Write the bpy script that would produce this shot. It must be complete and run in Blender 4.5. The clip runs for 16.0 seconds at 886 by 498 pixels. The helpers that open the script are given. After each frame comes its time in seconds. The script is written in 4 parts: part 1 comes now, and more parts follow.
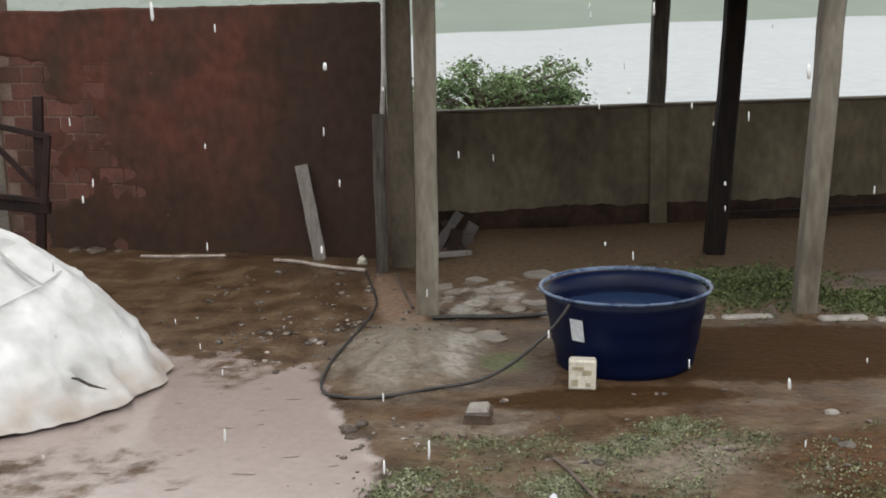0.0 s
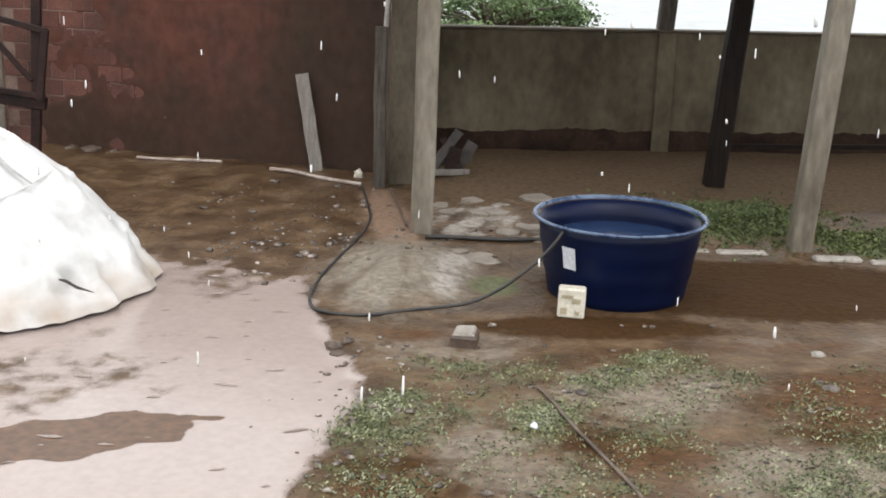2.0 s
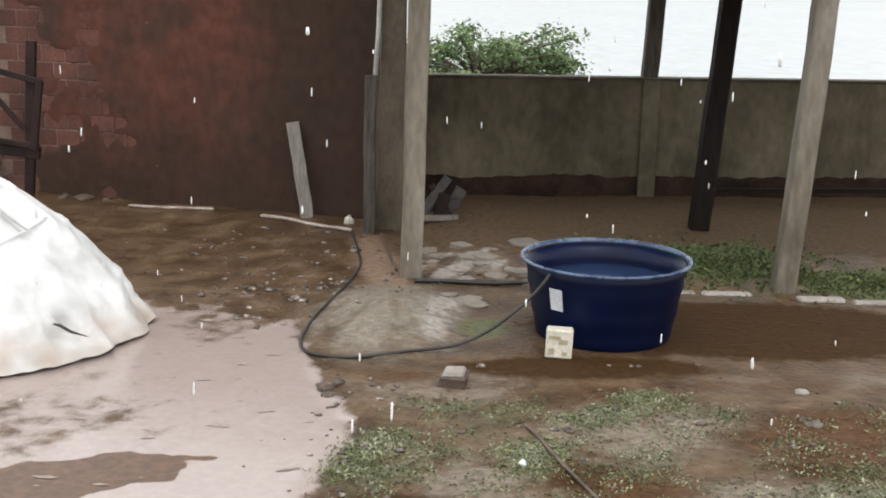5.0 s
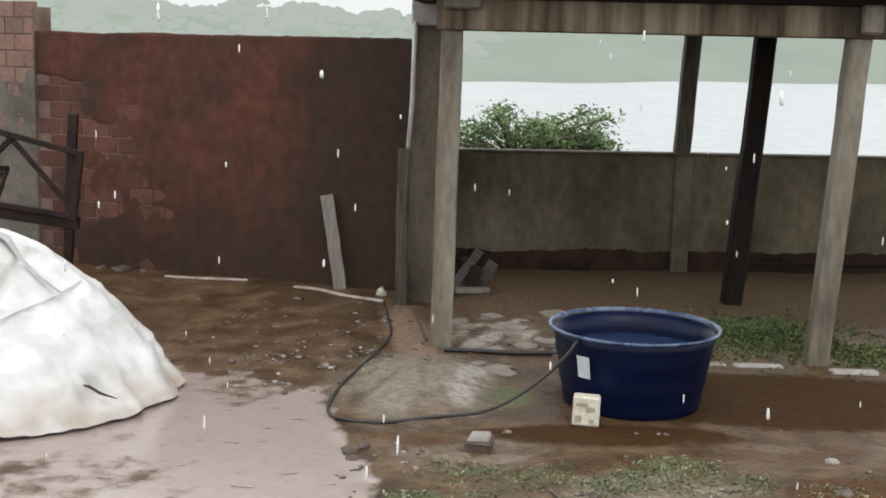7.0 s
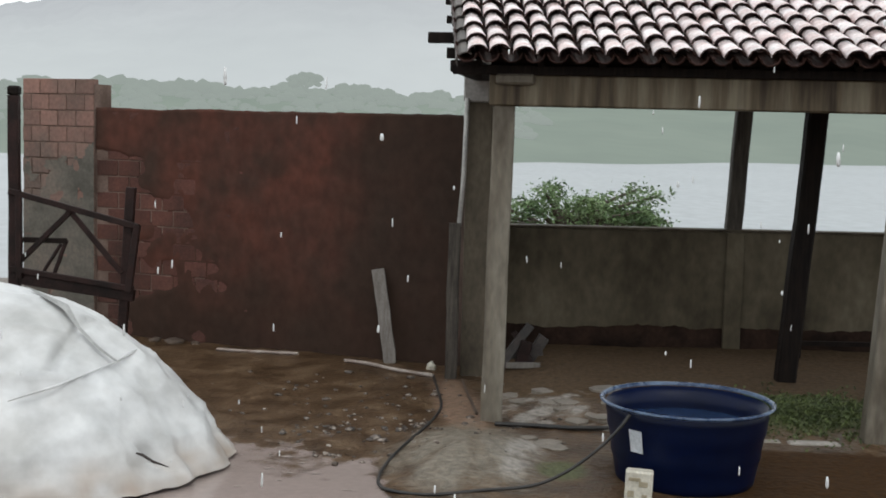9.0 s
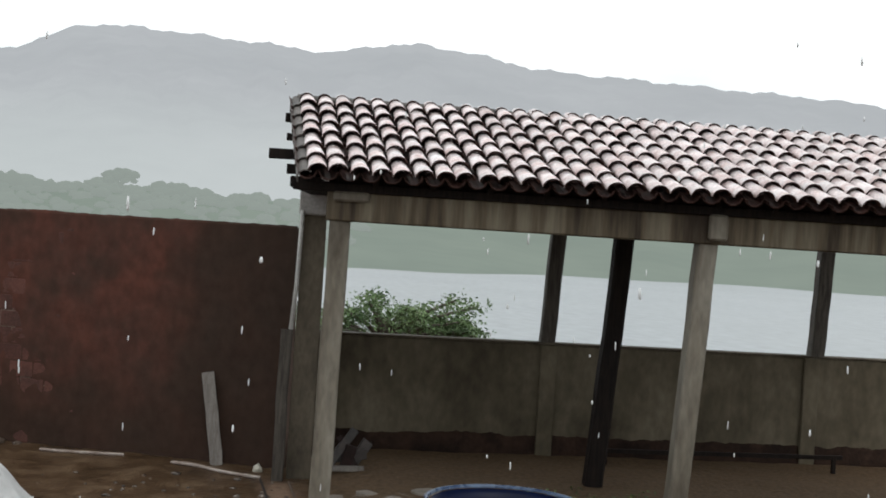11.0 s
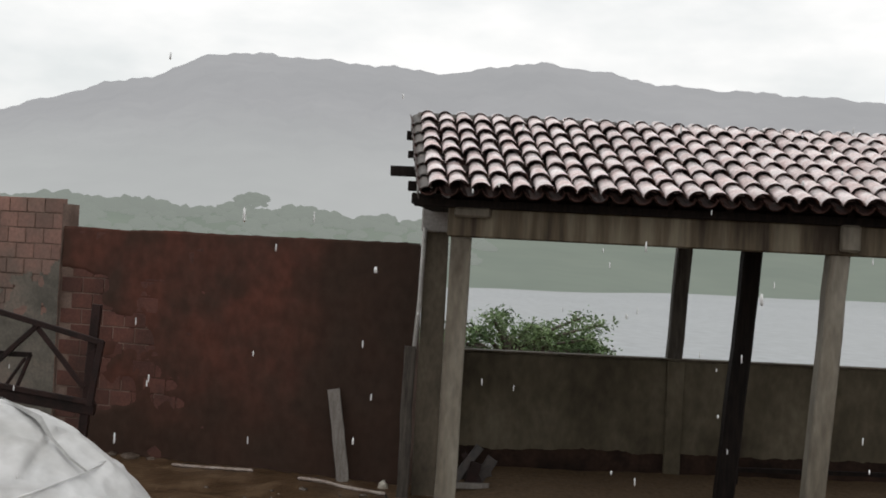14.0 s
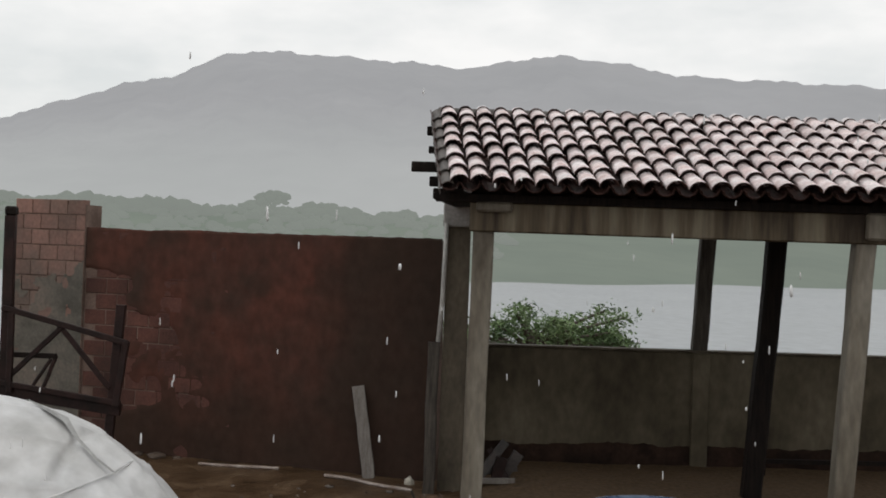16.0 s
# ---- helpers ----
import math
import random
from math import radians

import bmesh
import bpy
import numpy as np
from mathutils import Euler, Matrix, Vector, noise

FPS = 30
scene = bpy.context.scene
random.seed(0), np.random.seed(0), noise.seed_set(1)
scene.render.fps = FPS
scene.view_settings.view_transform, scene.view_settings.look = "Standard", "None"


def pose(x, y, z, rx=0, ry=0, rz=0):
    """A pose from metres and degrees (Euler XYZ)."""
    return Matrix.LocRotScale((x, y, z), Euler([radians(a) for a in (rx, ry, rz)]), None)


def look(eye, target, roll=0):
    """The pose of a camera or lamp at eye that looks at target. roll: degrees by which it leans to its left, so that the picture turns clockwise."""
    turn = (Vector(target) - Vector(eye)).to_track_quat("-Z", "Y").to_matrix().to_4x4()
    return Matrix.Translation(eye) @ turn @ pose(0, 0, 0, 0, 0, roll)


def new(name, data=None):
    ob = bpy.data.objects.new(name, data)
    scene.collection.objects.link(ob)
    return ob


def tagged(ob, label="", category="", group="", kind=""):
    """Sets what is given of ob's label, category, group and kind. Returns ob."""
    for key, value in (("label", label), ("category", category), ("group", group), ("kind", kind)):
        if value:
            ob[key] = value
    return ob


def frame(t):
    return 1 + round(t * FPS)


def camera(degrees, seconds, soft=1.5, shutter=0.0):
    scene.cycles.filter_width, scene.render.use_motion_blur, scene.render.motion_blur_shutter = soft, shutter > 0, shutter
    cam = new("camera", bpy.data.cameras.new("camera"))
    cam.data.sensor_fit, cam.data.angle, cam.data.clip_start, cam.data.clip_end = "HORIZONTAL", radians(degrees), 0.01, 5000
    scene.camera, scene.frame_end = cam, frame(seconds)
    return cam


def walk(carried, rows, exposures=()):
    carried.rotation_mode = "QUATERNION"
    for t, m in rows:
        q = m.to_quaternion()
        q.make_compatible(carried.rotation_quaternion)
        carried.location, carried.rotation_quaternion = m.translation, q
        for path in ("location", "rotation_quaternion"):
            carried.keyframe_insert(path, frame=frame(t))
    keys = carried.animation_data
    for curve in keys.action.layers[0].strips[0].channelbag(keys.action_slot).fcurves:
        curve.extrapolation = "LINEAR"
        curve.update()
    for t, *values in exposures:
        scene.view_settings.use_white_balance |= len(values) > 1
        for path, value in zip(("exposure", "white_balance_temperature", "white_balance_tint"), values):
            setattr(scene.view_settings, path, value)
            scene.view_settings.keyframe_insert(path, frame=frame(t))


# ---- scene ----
# The camera: held by hand on a raised porch, tilting up from the yard to the hills, backing off a little.
cam = camera(40.0, 16.0, soft=1.8)
ROWS = [
    (0.0, -1.841, -11.339, 1.392, -0.046, 0.092, 2.573),
    (0.5, -2.160, -13.968, -0.058, -0.031, 0.117, 2.623),
    (1.0, -1.942, -14.704, -1.056, -0.025, 0.134, 2.622),
    (1.5, -1.459, -15.439, -1.565, -0.016, 0.168, 2.620),
    (2.0, -1.149, -15.457, -1.611, -0.003, 0.176, 2.611),
    (2.5, -1.167, -14.776, -1.506, -0.007, 0.144, 2.594),
    (3.0, -1.289, -14.109, -1.240, -0.002, 0.080, 2.611),
    (3.5, -1.436, -13.573, -1.321, -0.010, 0.054, 2.610),
    (4.0, -1.695, -13.259, -1.432, -0.007, 0.035, 2.620),
    (4.2, -1.992, -13.226, -1.627, -0.027, 0.027, 2.618),
    (6.3, -0.423, -11.484, -1.123, 0.083, 0.031, 2.519),
    (6.5, -0.226, -10.674, -1.314, 0.085, 0.003, 2.498),
    (7.0, 0.271, -9.153, -1.339, 0.097, -0.047, 2.484),
    (7.5, 0.673, -8.167, -1.056, 0.089, -0.066, 2.476),
    (8.0, 1.036, -7.725, -0.693, 0.093, -0.088, 2.458),
    (8.5, 1.776, -6.641, -0.853, 0.098, -0.115, 2.457),
    (9.0, 2.556, -5.446, -1.442, 0.072, -0.092, 2.432),
    (9.5, 1.305, -4.695, -2.211, -0.051, -0.201, 2.475),
    (10.0, -3.708, -2.768, -3.619, -0.098, -0.485, 2.520),
    (10.2, -6.213, -1.332, -3.876, -0.113, -0.561, 2.505),
    (12.3, -4.391, 0.295, -3.529, -0.033, -0.744, 2.495),
    (12.5, -3.341, 0.390, -4.206, -0.041, -0.712, 2.483),
    (13.0, -1.633, 0.873, -3.772, -0.032, -0.718, 2.469),
    (13.5, -0.653, 0.472, -3.508, -0.016, -0.682, 2.466),
    (14.0, -0.053, 0.477, -2.980, -0.042, -0.667, 2.464),
    (14.5, 0.075, 0.810, -2.875, -0.069, -0.646, 2.471),
    (15.0, 0.584, 1.250, -2.835, -0.015, -0.730, 2.463),
    (15.5, 0.809, 0.848, -2.633, -0.030, -0.664, 2.463),
    (16.0, 0.953, 0.195, -2.050, -0.053, -0.637, 2.467),
]
walk(cam, [(t, pose(x, y, z, 90 + pitch, roll, yaw)) for t, yaw, pitch, roll, x, y, z in ROWS],
     exposures=[(0.0, -0.06, 6680, 10), (1.5, 0.45, 6640, 11), (4.2, 0.4, 6640, 11), (6.3, 0.2, 6640, 10), (8.0, 0.13, 6560, 10), (8.5, 0.06, 6500, 9), (9.0, -0.38, 6400, 8),
                (10.2, -0.46, 6350, 7), (12.4, -0.64, 6650, 10), (14.0, -0.78, 6680, 11), (16.0, -0.9, 6680, 11)])

# ---- world and light: a bright rain sky, the sun behind cloud ----
world = bpy.data.worlds.new("world")
scene.world = world
world.use_nodes = True
wt = world.node_tree
for n_ in list(wt.nodes):
    wt.nodes.remove(n_)
SUN_ELEV, SUN_TURN = 62, 150


def wnode(kind, **kw):
    n = wt.nodes.new(kind)
    for k, v in kw.items():
        n.inputs[k].default_value = v
    return n


w_out = wnode("ShaderNodeOutputWorld")
w_bg = wnode("ShaderNodeBackground", Strength=1.42)
w_sky = wnode("ShaderNodeTexSky")
w_sky.sky_type, w_sky.sun_disc = "NISHITA", False
w_sky.sun_elevation, w_sky.sun_rotation = radians(SUN_ELEV), radians(SUN_TURN)
w_sky.air_density, w_sky.dust_density = 1.0, 4.0
w_dim = wnode("ShaderNodeVectorMath")
w_dim.operation = "SCALE"
w_dim.inputs["Scale"].default_value = 0.1
w_co = wnode("ShaderNodeTexCoord")
w_map = wnode("ShaderNodeMapping", Scale=(1.6, 1.6, 4.5))
w_noise = wnode("ShaderNodeTexNoise", Scale=2.2, Detail=6.0, Roughness=0.55)
w_ramp = wnode("ShaderNodeValToRGB")
w_ramp.color_ramp.elements[0].position, w_ramp.color_ramp.elements[0].color = 0.32, (0.95, 1.02, 1.04, 1)
w_ramp.color_ramp.elements[1].position, w_ramp.color_ramp.elements[1].color = 0.60, (1.36, 1.38, 1.38, 1)
w_mix = wnode("ShaderNodeMix")
w_mix.data_type = "RGBA"
w_mix.inputs[0].default_value = 0.88
wl = wt.links.new
wl(w_sky.outputs[0], w_dim.inputs[0])
wl(w_co.outputs["Generated"], w_map.inputs[0])
wl(w_map.outputs[0], w_noise.inputs["Vector"])
wl(w_noise.outputs[0], w_ramp.inputs[0])
wl(w_dim.outputs[0], w_mix.inputs[6])
wl(w_ramp.outputs[0], w_mix.inputs[7])
wl(w_mix.outputs[2], w_bg.inputs[0])
wl(w_bg.outputs[0], w_out.inputs[0])

sun = new("sun", bpy.data.lights.new("sun", "SUN"))
sun.data.energy, sun.data.angle, sun.data.color = 0.5, radians(25), (1.0, 0.97, 0.93)
sun.matrix_world = look((0, 0, 30), (-6, 14, 4))

# ---- materials ----


def material(name, colors, rough=0.7, scale=3.0, fine=30.0, bump=0.3, depth=0.02, metal=0.0, spec=0.5,
             stretch=(1, 1, 1), vary=0.0, island=0.0, wet=0.0, lo=0.35, hi=0.65, color_scale=0.87):
    """Two or three colours mixed by a broad noise, darkened and lightened by a fine one, with relief; vary: a shift for
    every piece; last, a factor that darkens all colours alike, for contrast with the sky.
    """
    colors = [tuple(c * color_scale for c in q) for q in colors]
    m = bpy.data.materials.new(name)
    m.use_nodes = True
    t = m.node_tree
    b = t.nodes["Principled BSDF"]
    link = t.links.new
    geo = t.nodes.new("ShaderNodeNewGeometry")
    mp = t.nodes.new("ShaderNodeMapping")
    mp.inputs["Scale"].default_value = stretch
    link(geo.outputs["Position"], mp.inputs[0])
    n1 = t.nodes.new("ShaderNodeTexNoise")
    n1.inputs["Scale"].default_value, n1.inputs["Detail"].default_value, n1.inputs["Roughness"].default_value = scale, 5, 0.6
    n2 = t.nodes.new("ShaderNodeTexNoise")
    n2.inputs["Scale"].default_value, n2.inputs["Detail"].default_value = fine, 4
    link(mp.outputs[0], n1.inputs["Vector"])
    link(mp.outputs[0], n2.inputs["Vector"])
    ramp = t.nodes.new("ShaderNodeValToRGB")
    e = ramp.color_ramp.elements
    e[0].position, e[0].color = lo, (*colors[0], 1)
    e[1].position, e[1].color = hi, (*colors[-1], 1)
    if len(colors) == 3:
        k = e.new((lo + hi) / 2)
        k.color = (*colors[1], 1)
    link(n1.outputs[0], ramp.inputs[0])
    hsv = t.nodes.new("ShaderNodeHueSaturation")
    mr = t.nodes.new("ShaderNodeMapRange")
    mr.inputs[1].default_value, mr.inputs[2].default_value = 0.25, 0.75
    mr.inputs[3].default_value, mr.inputs[4].default_value = 0.78, 1.2
    link(n2.outputs[0], mr.inputs[0])
    value = mr.outputs[0]
    if island:
        mi = t.nodes.new("ShaderNodeMapRange")
        mi.inputs[3].default_value, mi.inputs[4].default_value = 1 - island, 1 + island
        link(geo.outputs["Random Per Island"], mi.inputs[0])
        mul = t.nodes.new("ShaderNodeMath")
        mul.operation = "MULTIPLY"
        link(value, mul.inputs[0])
        link(mi.outputs[0], mul.inputs[1])
        value = mul.outputs[0]
    if vary:
        info = t.nodes.new("ShaderNodeObjectInfo")
        mv = t.nodes.new("ShaderNodeMapRange")
        mv.inputs[3].default_value, mv.inputs[4].default_value = 1 - vary, 1 + vary
        link(info.outputs["Random"], mv.inputs[0])
        mul = t.nodes.new("ShaderNodeMath")
        mul.operation = "MULTIPLY"
        link(value, mul.inputs[0])
        link(mv.outputs[0], mul.inputs[1])
        value = mul.outputs[0]
    link(value, hsv.inputs["Value"])
    link(ramp.outputs[0], hsv.inputs["Color"])
    link(hsv.outputs[0], b.inputs["Base Color"])
    rr = t.nodes.new("ShaderNodeMapRange")
    rr.inputs[3].default_value, rr.inputs[4].default_value = max(0.03, rough - 0.15 - wet), min(1, rough + 0.12)
    link(n1.outputs[0], rr.inputs[0])
    link(rr.outputs[0], b.inputs["Roughness"])
    b.inputs["Metallic"].default_value = metal
    b.inputs["Specular IOR Level"].default_value = spec
    bp = t.nodes.new("ShaderNodeBump")
    bp.inputs["Strength"].default_value, bp.inputs["Distance"].default_value = bump, depth
    link(n2.outputs[0], bp.inputs["Height"])
    link(bp.outputs[0], b.inputs["Normal"])
    return m


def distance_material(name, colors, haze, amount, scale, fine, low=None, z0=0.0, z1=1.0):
    """A far slope seen through rain: its own colour under haze painted as a glowing colour, paler mist low down where
    low is given.
    """
    m = material(name, colors, rough=0.95, scale=scale, fine=fine, bump=0.0, spec=0.0, color_scale=1.0)
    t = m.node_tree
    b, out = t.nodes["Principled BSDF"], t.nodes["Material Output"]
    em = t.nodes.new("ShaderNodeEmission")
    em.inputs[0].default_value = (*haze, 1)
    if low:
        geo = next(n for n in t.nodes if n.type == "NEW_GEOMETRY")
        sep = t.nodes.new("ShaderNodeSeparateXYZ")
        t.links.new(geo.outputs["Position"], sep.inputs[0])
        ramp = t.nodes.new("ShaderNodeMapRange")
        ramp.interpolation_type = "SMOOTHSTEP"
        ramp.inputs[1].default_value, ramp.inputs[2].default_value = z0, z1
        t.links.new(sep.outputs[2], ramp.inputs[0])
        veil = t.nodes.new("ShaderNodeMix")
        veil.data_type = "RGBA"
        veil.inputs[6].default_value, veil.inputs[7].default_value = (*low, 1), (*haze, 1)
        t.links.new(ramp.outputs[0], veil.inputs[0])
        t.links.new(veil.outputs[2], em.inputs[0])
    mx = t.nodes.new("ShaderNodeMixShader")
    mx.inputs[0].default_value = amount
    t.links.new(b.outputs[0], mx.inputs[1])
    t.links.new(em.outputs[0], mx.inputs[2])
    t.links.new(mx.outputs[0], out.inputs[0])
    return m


M_COAT = material("slurry_coat", [(0.056, 0.0325, 0.0245), (0.09, 0.0385, 0.028), (0.12, 0.045, 0.0315)], 0.75, 1.5, 9, 0.4, 0.008, stretch=(1, 1, 0.8), lo=0.33, hi=0.7, spec=0.12)
M_BRICK = material("hollow_brick", [(0.062, 0.034, 0.028), (0.138, 0.06, 0.047)], 0.75, 1.6, 40, 0.4, 0.006, vary=0.2, spec=0.15)
M_BRICK_PALE = material("weathered_brick", [(0.15, 0.105, 0.085), (0.24, 0.135, 0.108), (0.31, 0.165, 0.13)], 0.8, 0.9, 30, 0.5, 0.01, vary=0.2, stretch=(1, 1, 0.8))
M_MORTAR = material("mortar", [(0.1, 0.066, 0.052), (0.25, 0.18, 0.15)], 0.9, 1.6, 50, 0.5, 0.01, spec=0.15)
M_CONCRETE = material("wet_concrete", [(0.07, 0.054, 0.038), (0.16, 0.137, 0.106), (0.25, 0.224, 0.183)], 0.6, 2.4, 25, 0.4, 0.008, stretch=(1, 1, 0.3), spec=0.3)
M_BEAM = material("streaked_concrete", [(0.036, 0.0225, 0.0125), (0.115, 0.088, 0.056), (0.205, 0.172, 0.122)], 0.65, 3.6, 25, 0.4, 0.008, stretch=(1, 1, 0.1), lo=0.38, hi=0.6, spec=0.25)
M_CAP = material("grey_cement", [(0.27, 0.2475, 0.2325), (0.375, 0.3525, 0.3375)], 0.75, 3, 30, 0.4, 0.008)
M_PIER = material("damp_cement", [(0.055, 0.044, 0.031), (0.15, 0.123, 0.09)], 0.7, 1.6, 25, 0.4, 0.01, stretch=(1, 1, 0.5), spec=0.2)
M_BACKWALL = material("green_grey_render", [(0.05, 0.04, 0.026), (0.1, 0.082, 0.055), (0.155, 0.129, 0.091)], 0.75, 1.0, 12, 0.25, 0.006, stretch=(1, 1, 0.6), spec=0.15)
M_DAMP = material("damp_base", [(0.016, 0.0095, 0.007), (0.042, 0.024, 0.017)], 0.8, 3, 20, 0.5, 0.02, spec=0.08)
# One clay in two tones: sky sheen put into the tops, shade into channels.
M_TILE = material("wet_clay_tile", [(0.64, 0.49, 0.47), (0.79, 0.68, 0.67), (0.84, 0.78, 0.775)], 0.22, 6, 45, 0.3, 0.006, vary=0.12, spec=0.9, color_scale=1.0)
M_TILE_SHADE = material("shaded_channel_tile", [(0.021, 0.0102, 0.009), (0.066, 0.033, 0.027)], 0.5, 6, 40, 0.3, 0.006, spec=0.2)
M_RIDGE = material("mossy_ridge_tile", [(0.06, 0.052, 0.046), (0.15, 0.13, 0.118)], 0.6, 5, 40, 0.4, 0.006, vary=0.2)
M_WOOD_DARK = material("dark_wet_wood", [(0.007, 0.005, 0.0045), (0.02, 0.0135, 0.011)], 0.7, 6, 30, 0.6, 0.01, stretch=(6, 6, 0.6), spec=0.12)
M_WOOD_GREY = material("grey_post_wood", [(0.045, 0.0375, 0.0315), (0.105, 0.09, 0.075)], 0.65, 5, 30, 0.6, 0.01, stretch=(6, 6, 0.6), spec=0.2)
M_WOOD_GATE = material("red_brown_gate_wood", [(0.011, 0.006, 0.005), (0.032, 0.015, 0.013)], 0.55, 5, 40, 0.5, 0.008, spec=0.2)
M_PLANK = material("pale_plank", [(0.1445, 0.1232, 0.1062), (0.2465, 0.221, 0.1997)], 0.7, 5, 40, 0.5, 0.005, stretch=(5, 5, 0.6))
M_STICK = material("bleached_stick", [(0.24, 0.176, 0.144), (0.44, 0.376, 0.336)], 0.6, 5, 40, 0.4, 0.004)
M_TANK = material("blue_tank_plastic", [(0.0005, 0.0034, 0.02), (0.0009, 0.0058, 0.034)], 0.42, 2, 60, 0.1, 0.002, spec=0.18)
M_RIM = material("blue_rim_plastic", [(0.012, 0.032, 0.09), (0.1, 0.15, 0.24)], 0.3, 6, 60, 0.1, 0.002)
M_LABEL = material("white_label", [(0.55, 0.58, 0.62), (0.68, 0.7, 0.74)], 0.5, 8, 60, 0.05, 0.001)
M_CARTON = material("soggy_carton", [(0.5, 0.46, 0.38), (0.68, 0.64, 0.55)], 0.7, 12, 60, 0.2, 0.003)
M_CARTON_MARK = material("carton_marks", [(0.3, 0.25, 0.16), (0.42, 0.36, 0.26)], 0.7, 12, 60, 0.1, 0.002)
M_HOSE = material("black_hose", [(0.01, 0.009, 0.009), (0.03, 0.026, 0.024)], 0.5, 8, 40, 0.2, 0.003)
M_HOSE_BROWN = material("muddy_hose", [(0.05, 0.032, 0.022), (0.15, 0.105, 0.08)], 0.5, 8, 40, 0.2, 0.003)
M_STONE = material("wet_stone", [(0.07, 0.056, 0.0455), (0.175, 0.14, 0.119)], 0.5, 9, 50, 0.5, 0.01)
M_PEBBLE = material("mixed_pebble", [(0.035, 0.026, 0.021), (0.12, 0.09, 0.07), (0.36, 0.31, 0.27)], 0.45, 22, 60, 0.4, 0.01, island=0.4, lo=0.4, hi=0.66)
M_BLOCK = material("reddish_block", [(0.04, 0.026, 0.02), (0.08, 0.05, 0.036), (0.14, 0.1, 0.075)], 0.5, 7, 50, 0.6, 0.01)
M_SLAB = material("broken_slab", [(0.19, 0.165, 0.14), (0.38, 0.35, 0.315)], 0.5, 4, 40, 0.5, 0.01)
M_WEED = material("weeds", [(0.062, 0.076, 0.028), (0.155, 0.172, 0.08), (0.29, 0.3, 0.2)], 0.5, 5, 60, 0.0, 0.001, island=0.55)
M_GRASS = material("shade_grass", [(0.05, 0.075, 0.018), (0.13, 0.16, 0.05)], 0.6, 5, 60, 0.0, 0.001, island=0.5)
M_LEAF = material("bush_leaf", [(0.07, 0.118, 0.05), (0.155, 0.23, 0.1), (0.25, 0.335, 0.175)], 0.75, 1.6, 20, 0.0, 0.001, island=0.45, spec=0.2)
M_BARK = material("bark", [(0.06, 0.045, 0.035), (0.13, 0.1, 0.08)], 0.8, 6, 30, 0.5, 0.01)
M_PVC = material("grey_pvc_pipe", [(0.4, 0.38, 0.36), (0.55, 0.53, 0.5)], 0.5, 3, 40, 0.1, 0.002)
# dark scrap; also colours the shade in the sheet's slit and the cap
M_DARK_SCRAP_SHADE = material("dark_scrap_and_shade", [(0.02, 0.018, 0.016), (0.06, 0.045, 0.04)], 0.6, 8, 40, 0.3, 0.005)
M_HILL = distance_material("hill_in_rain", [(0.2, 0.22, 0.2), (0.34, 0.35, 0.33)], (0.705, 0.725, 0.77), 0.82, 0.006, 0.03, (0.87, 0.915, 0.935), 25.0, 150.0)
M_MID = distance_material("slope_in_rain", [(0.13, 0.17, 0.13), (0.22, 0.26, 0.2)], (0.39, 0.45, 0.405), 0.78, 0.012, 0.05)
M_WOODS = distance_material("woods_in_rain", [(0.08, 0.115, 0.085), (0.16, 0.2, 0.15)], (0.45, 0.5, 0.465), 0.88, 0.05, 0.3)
M_LAKE = material("rain_pocked_lake", [(0.31, 0.33, 0.345), (0.335, 0.355, 0.37)], 0.35, 0.02, 0.6, 0.012, 0.03, stretch=(1, 0.5, 1))

M_PIERCOAT = material("smeared_render", [(0.075, 0.068, 0.055), (0.125, 0.112, 0.092), (0.18, 0.145, 0.12)], 0.8, 2.2, 30, 0.5, 0.008)
M_CLOD = material("dark_clod", [(0.05, 0.034, 0.024), (0.14, 0.1, 0.075)], 0.6, 12, 60, 0.8, 0.02)
M_SEAM = material("grey_seam", [(0.3, 0.3, 0.29), (0.42, 0.42, 0.41)], 0.6, 6, 40, 0.2, 0.003)
M_SLABBIT = material("sunken_slab", [(0.14, 0.115, 0.09), (0.27, 0.232, 0.195)], 0.5, 4, 40, 0.5, 0.01)
M_CRUMB = material("mud_crumb", [(0.2, 0.155, 0.13), (0.34, 0.275, 0.245)], 0.4, 6, 40, 0.3, 0.005)
M_DROP = material("raindrop", [(0.75, 0.76, 0.77), (0.8, 0.8, 0.8)], 0.15, 3, 40, 0.0, 0.001)


def stained(m, mask, tint):
    """Lays a second colour over a material where the mask of the sheet says so."""
    t = m.node_tree
    b = t.nodes["Principled BSDF"]
    at = t.nodes.new("ShaderNodeAttribute")
    at.attribute_name = mask
    fine = next(n for n in t.nodes if n.type == "HUE_SAT").inputs["Value"].links[0].from_socket
    tone = t.nodes.new("ShaderNodeHueSaturation")
    tone.inputs["Color"].default_value = (*tint, 1)
    t.links.new(fine, tone.inputs["Value"])
    mx = t.nodes.new("ShaderNodeMix")
    mx.data_type = "RGBA"
    src = b.inputs["Base Color"].links[0].from_socket
    t.links.new(at.outputs["Fac"], mx.inputs[0])
    t.links.new(src, mx.inputs[6])
    t.links.new(tone.outputs[0], mx.inputs[7])
    t.links.new(mx.outputs[2], b.inputs["Base Color"])


stained(M_COAT, "damp", (0.036, 0.0235, 0.017))


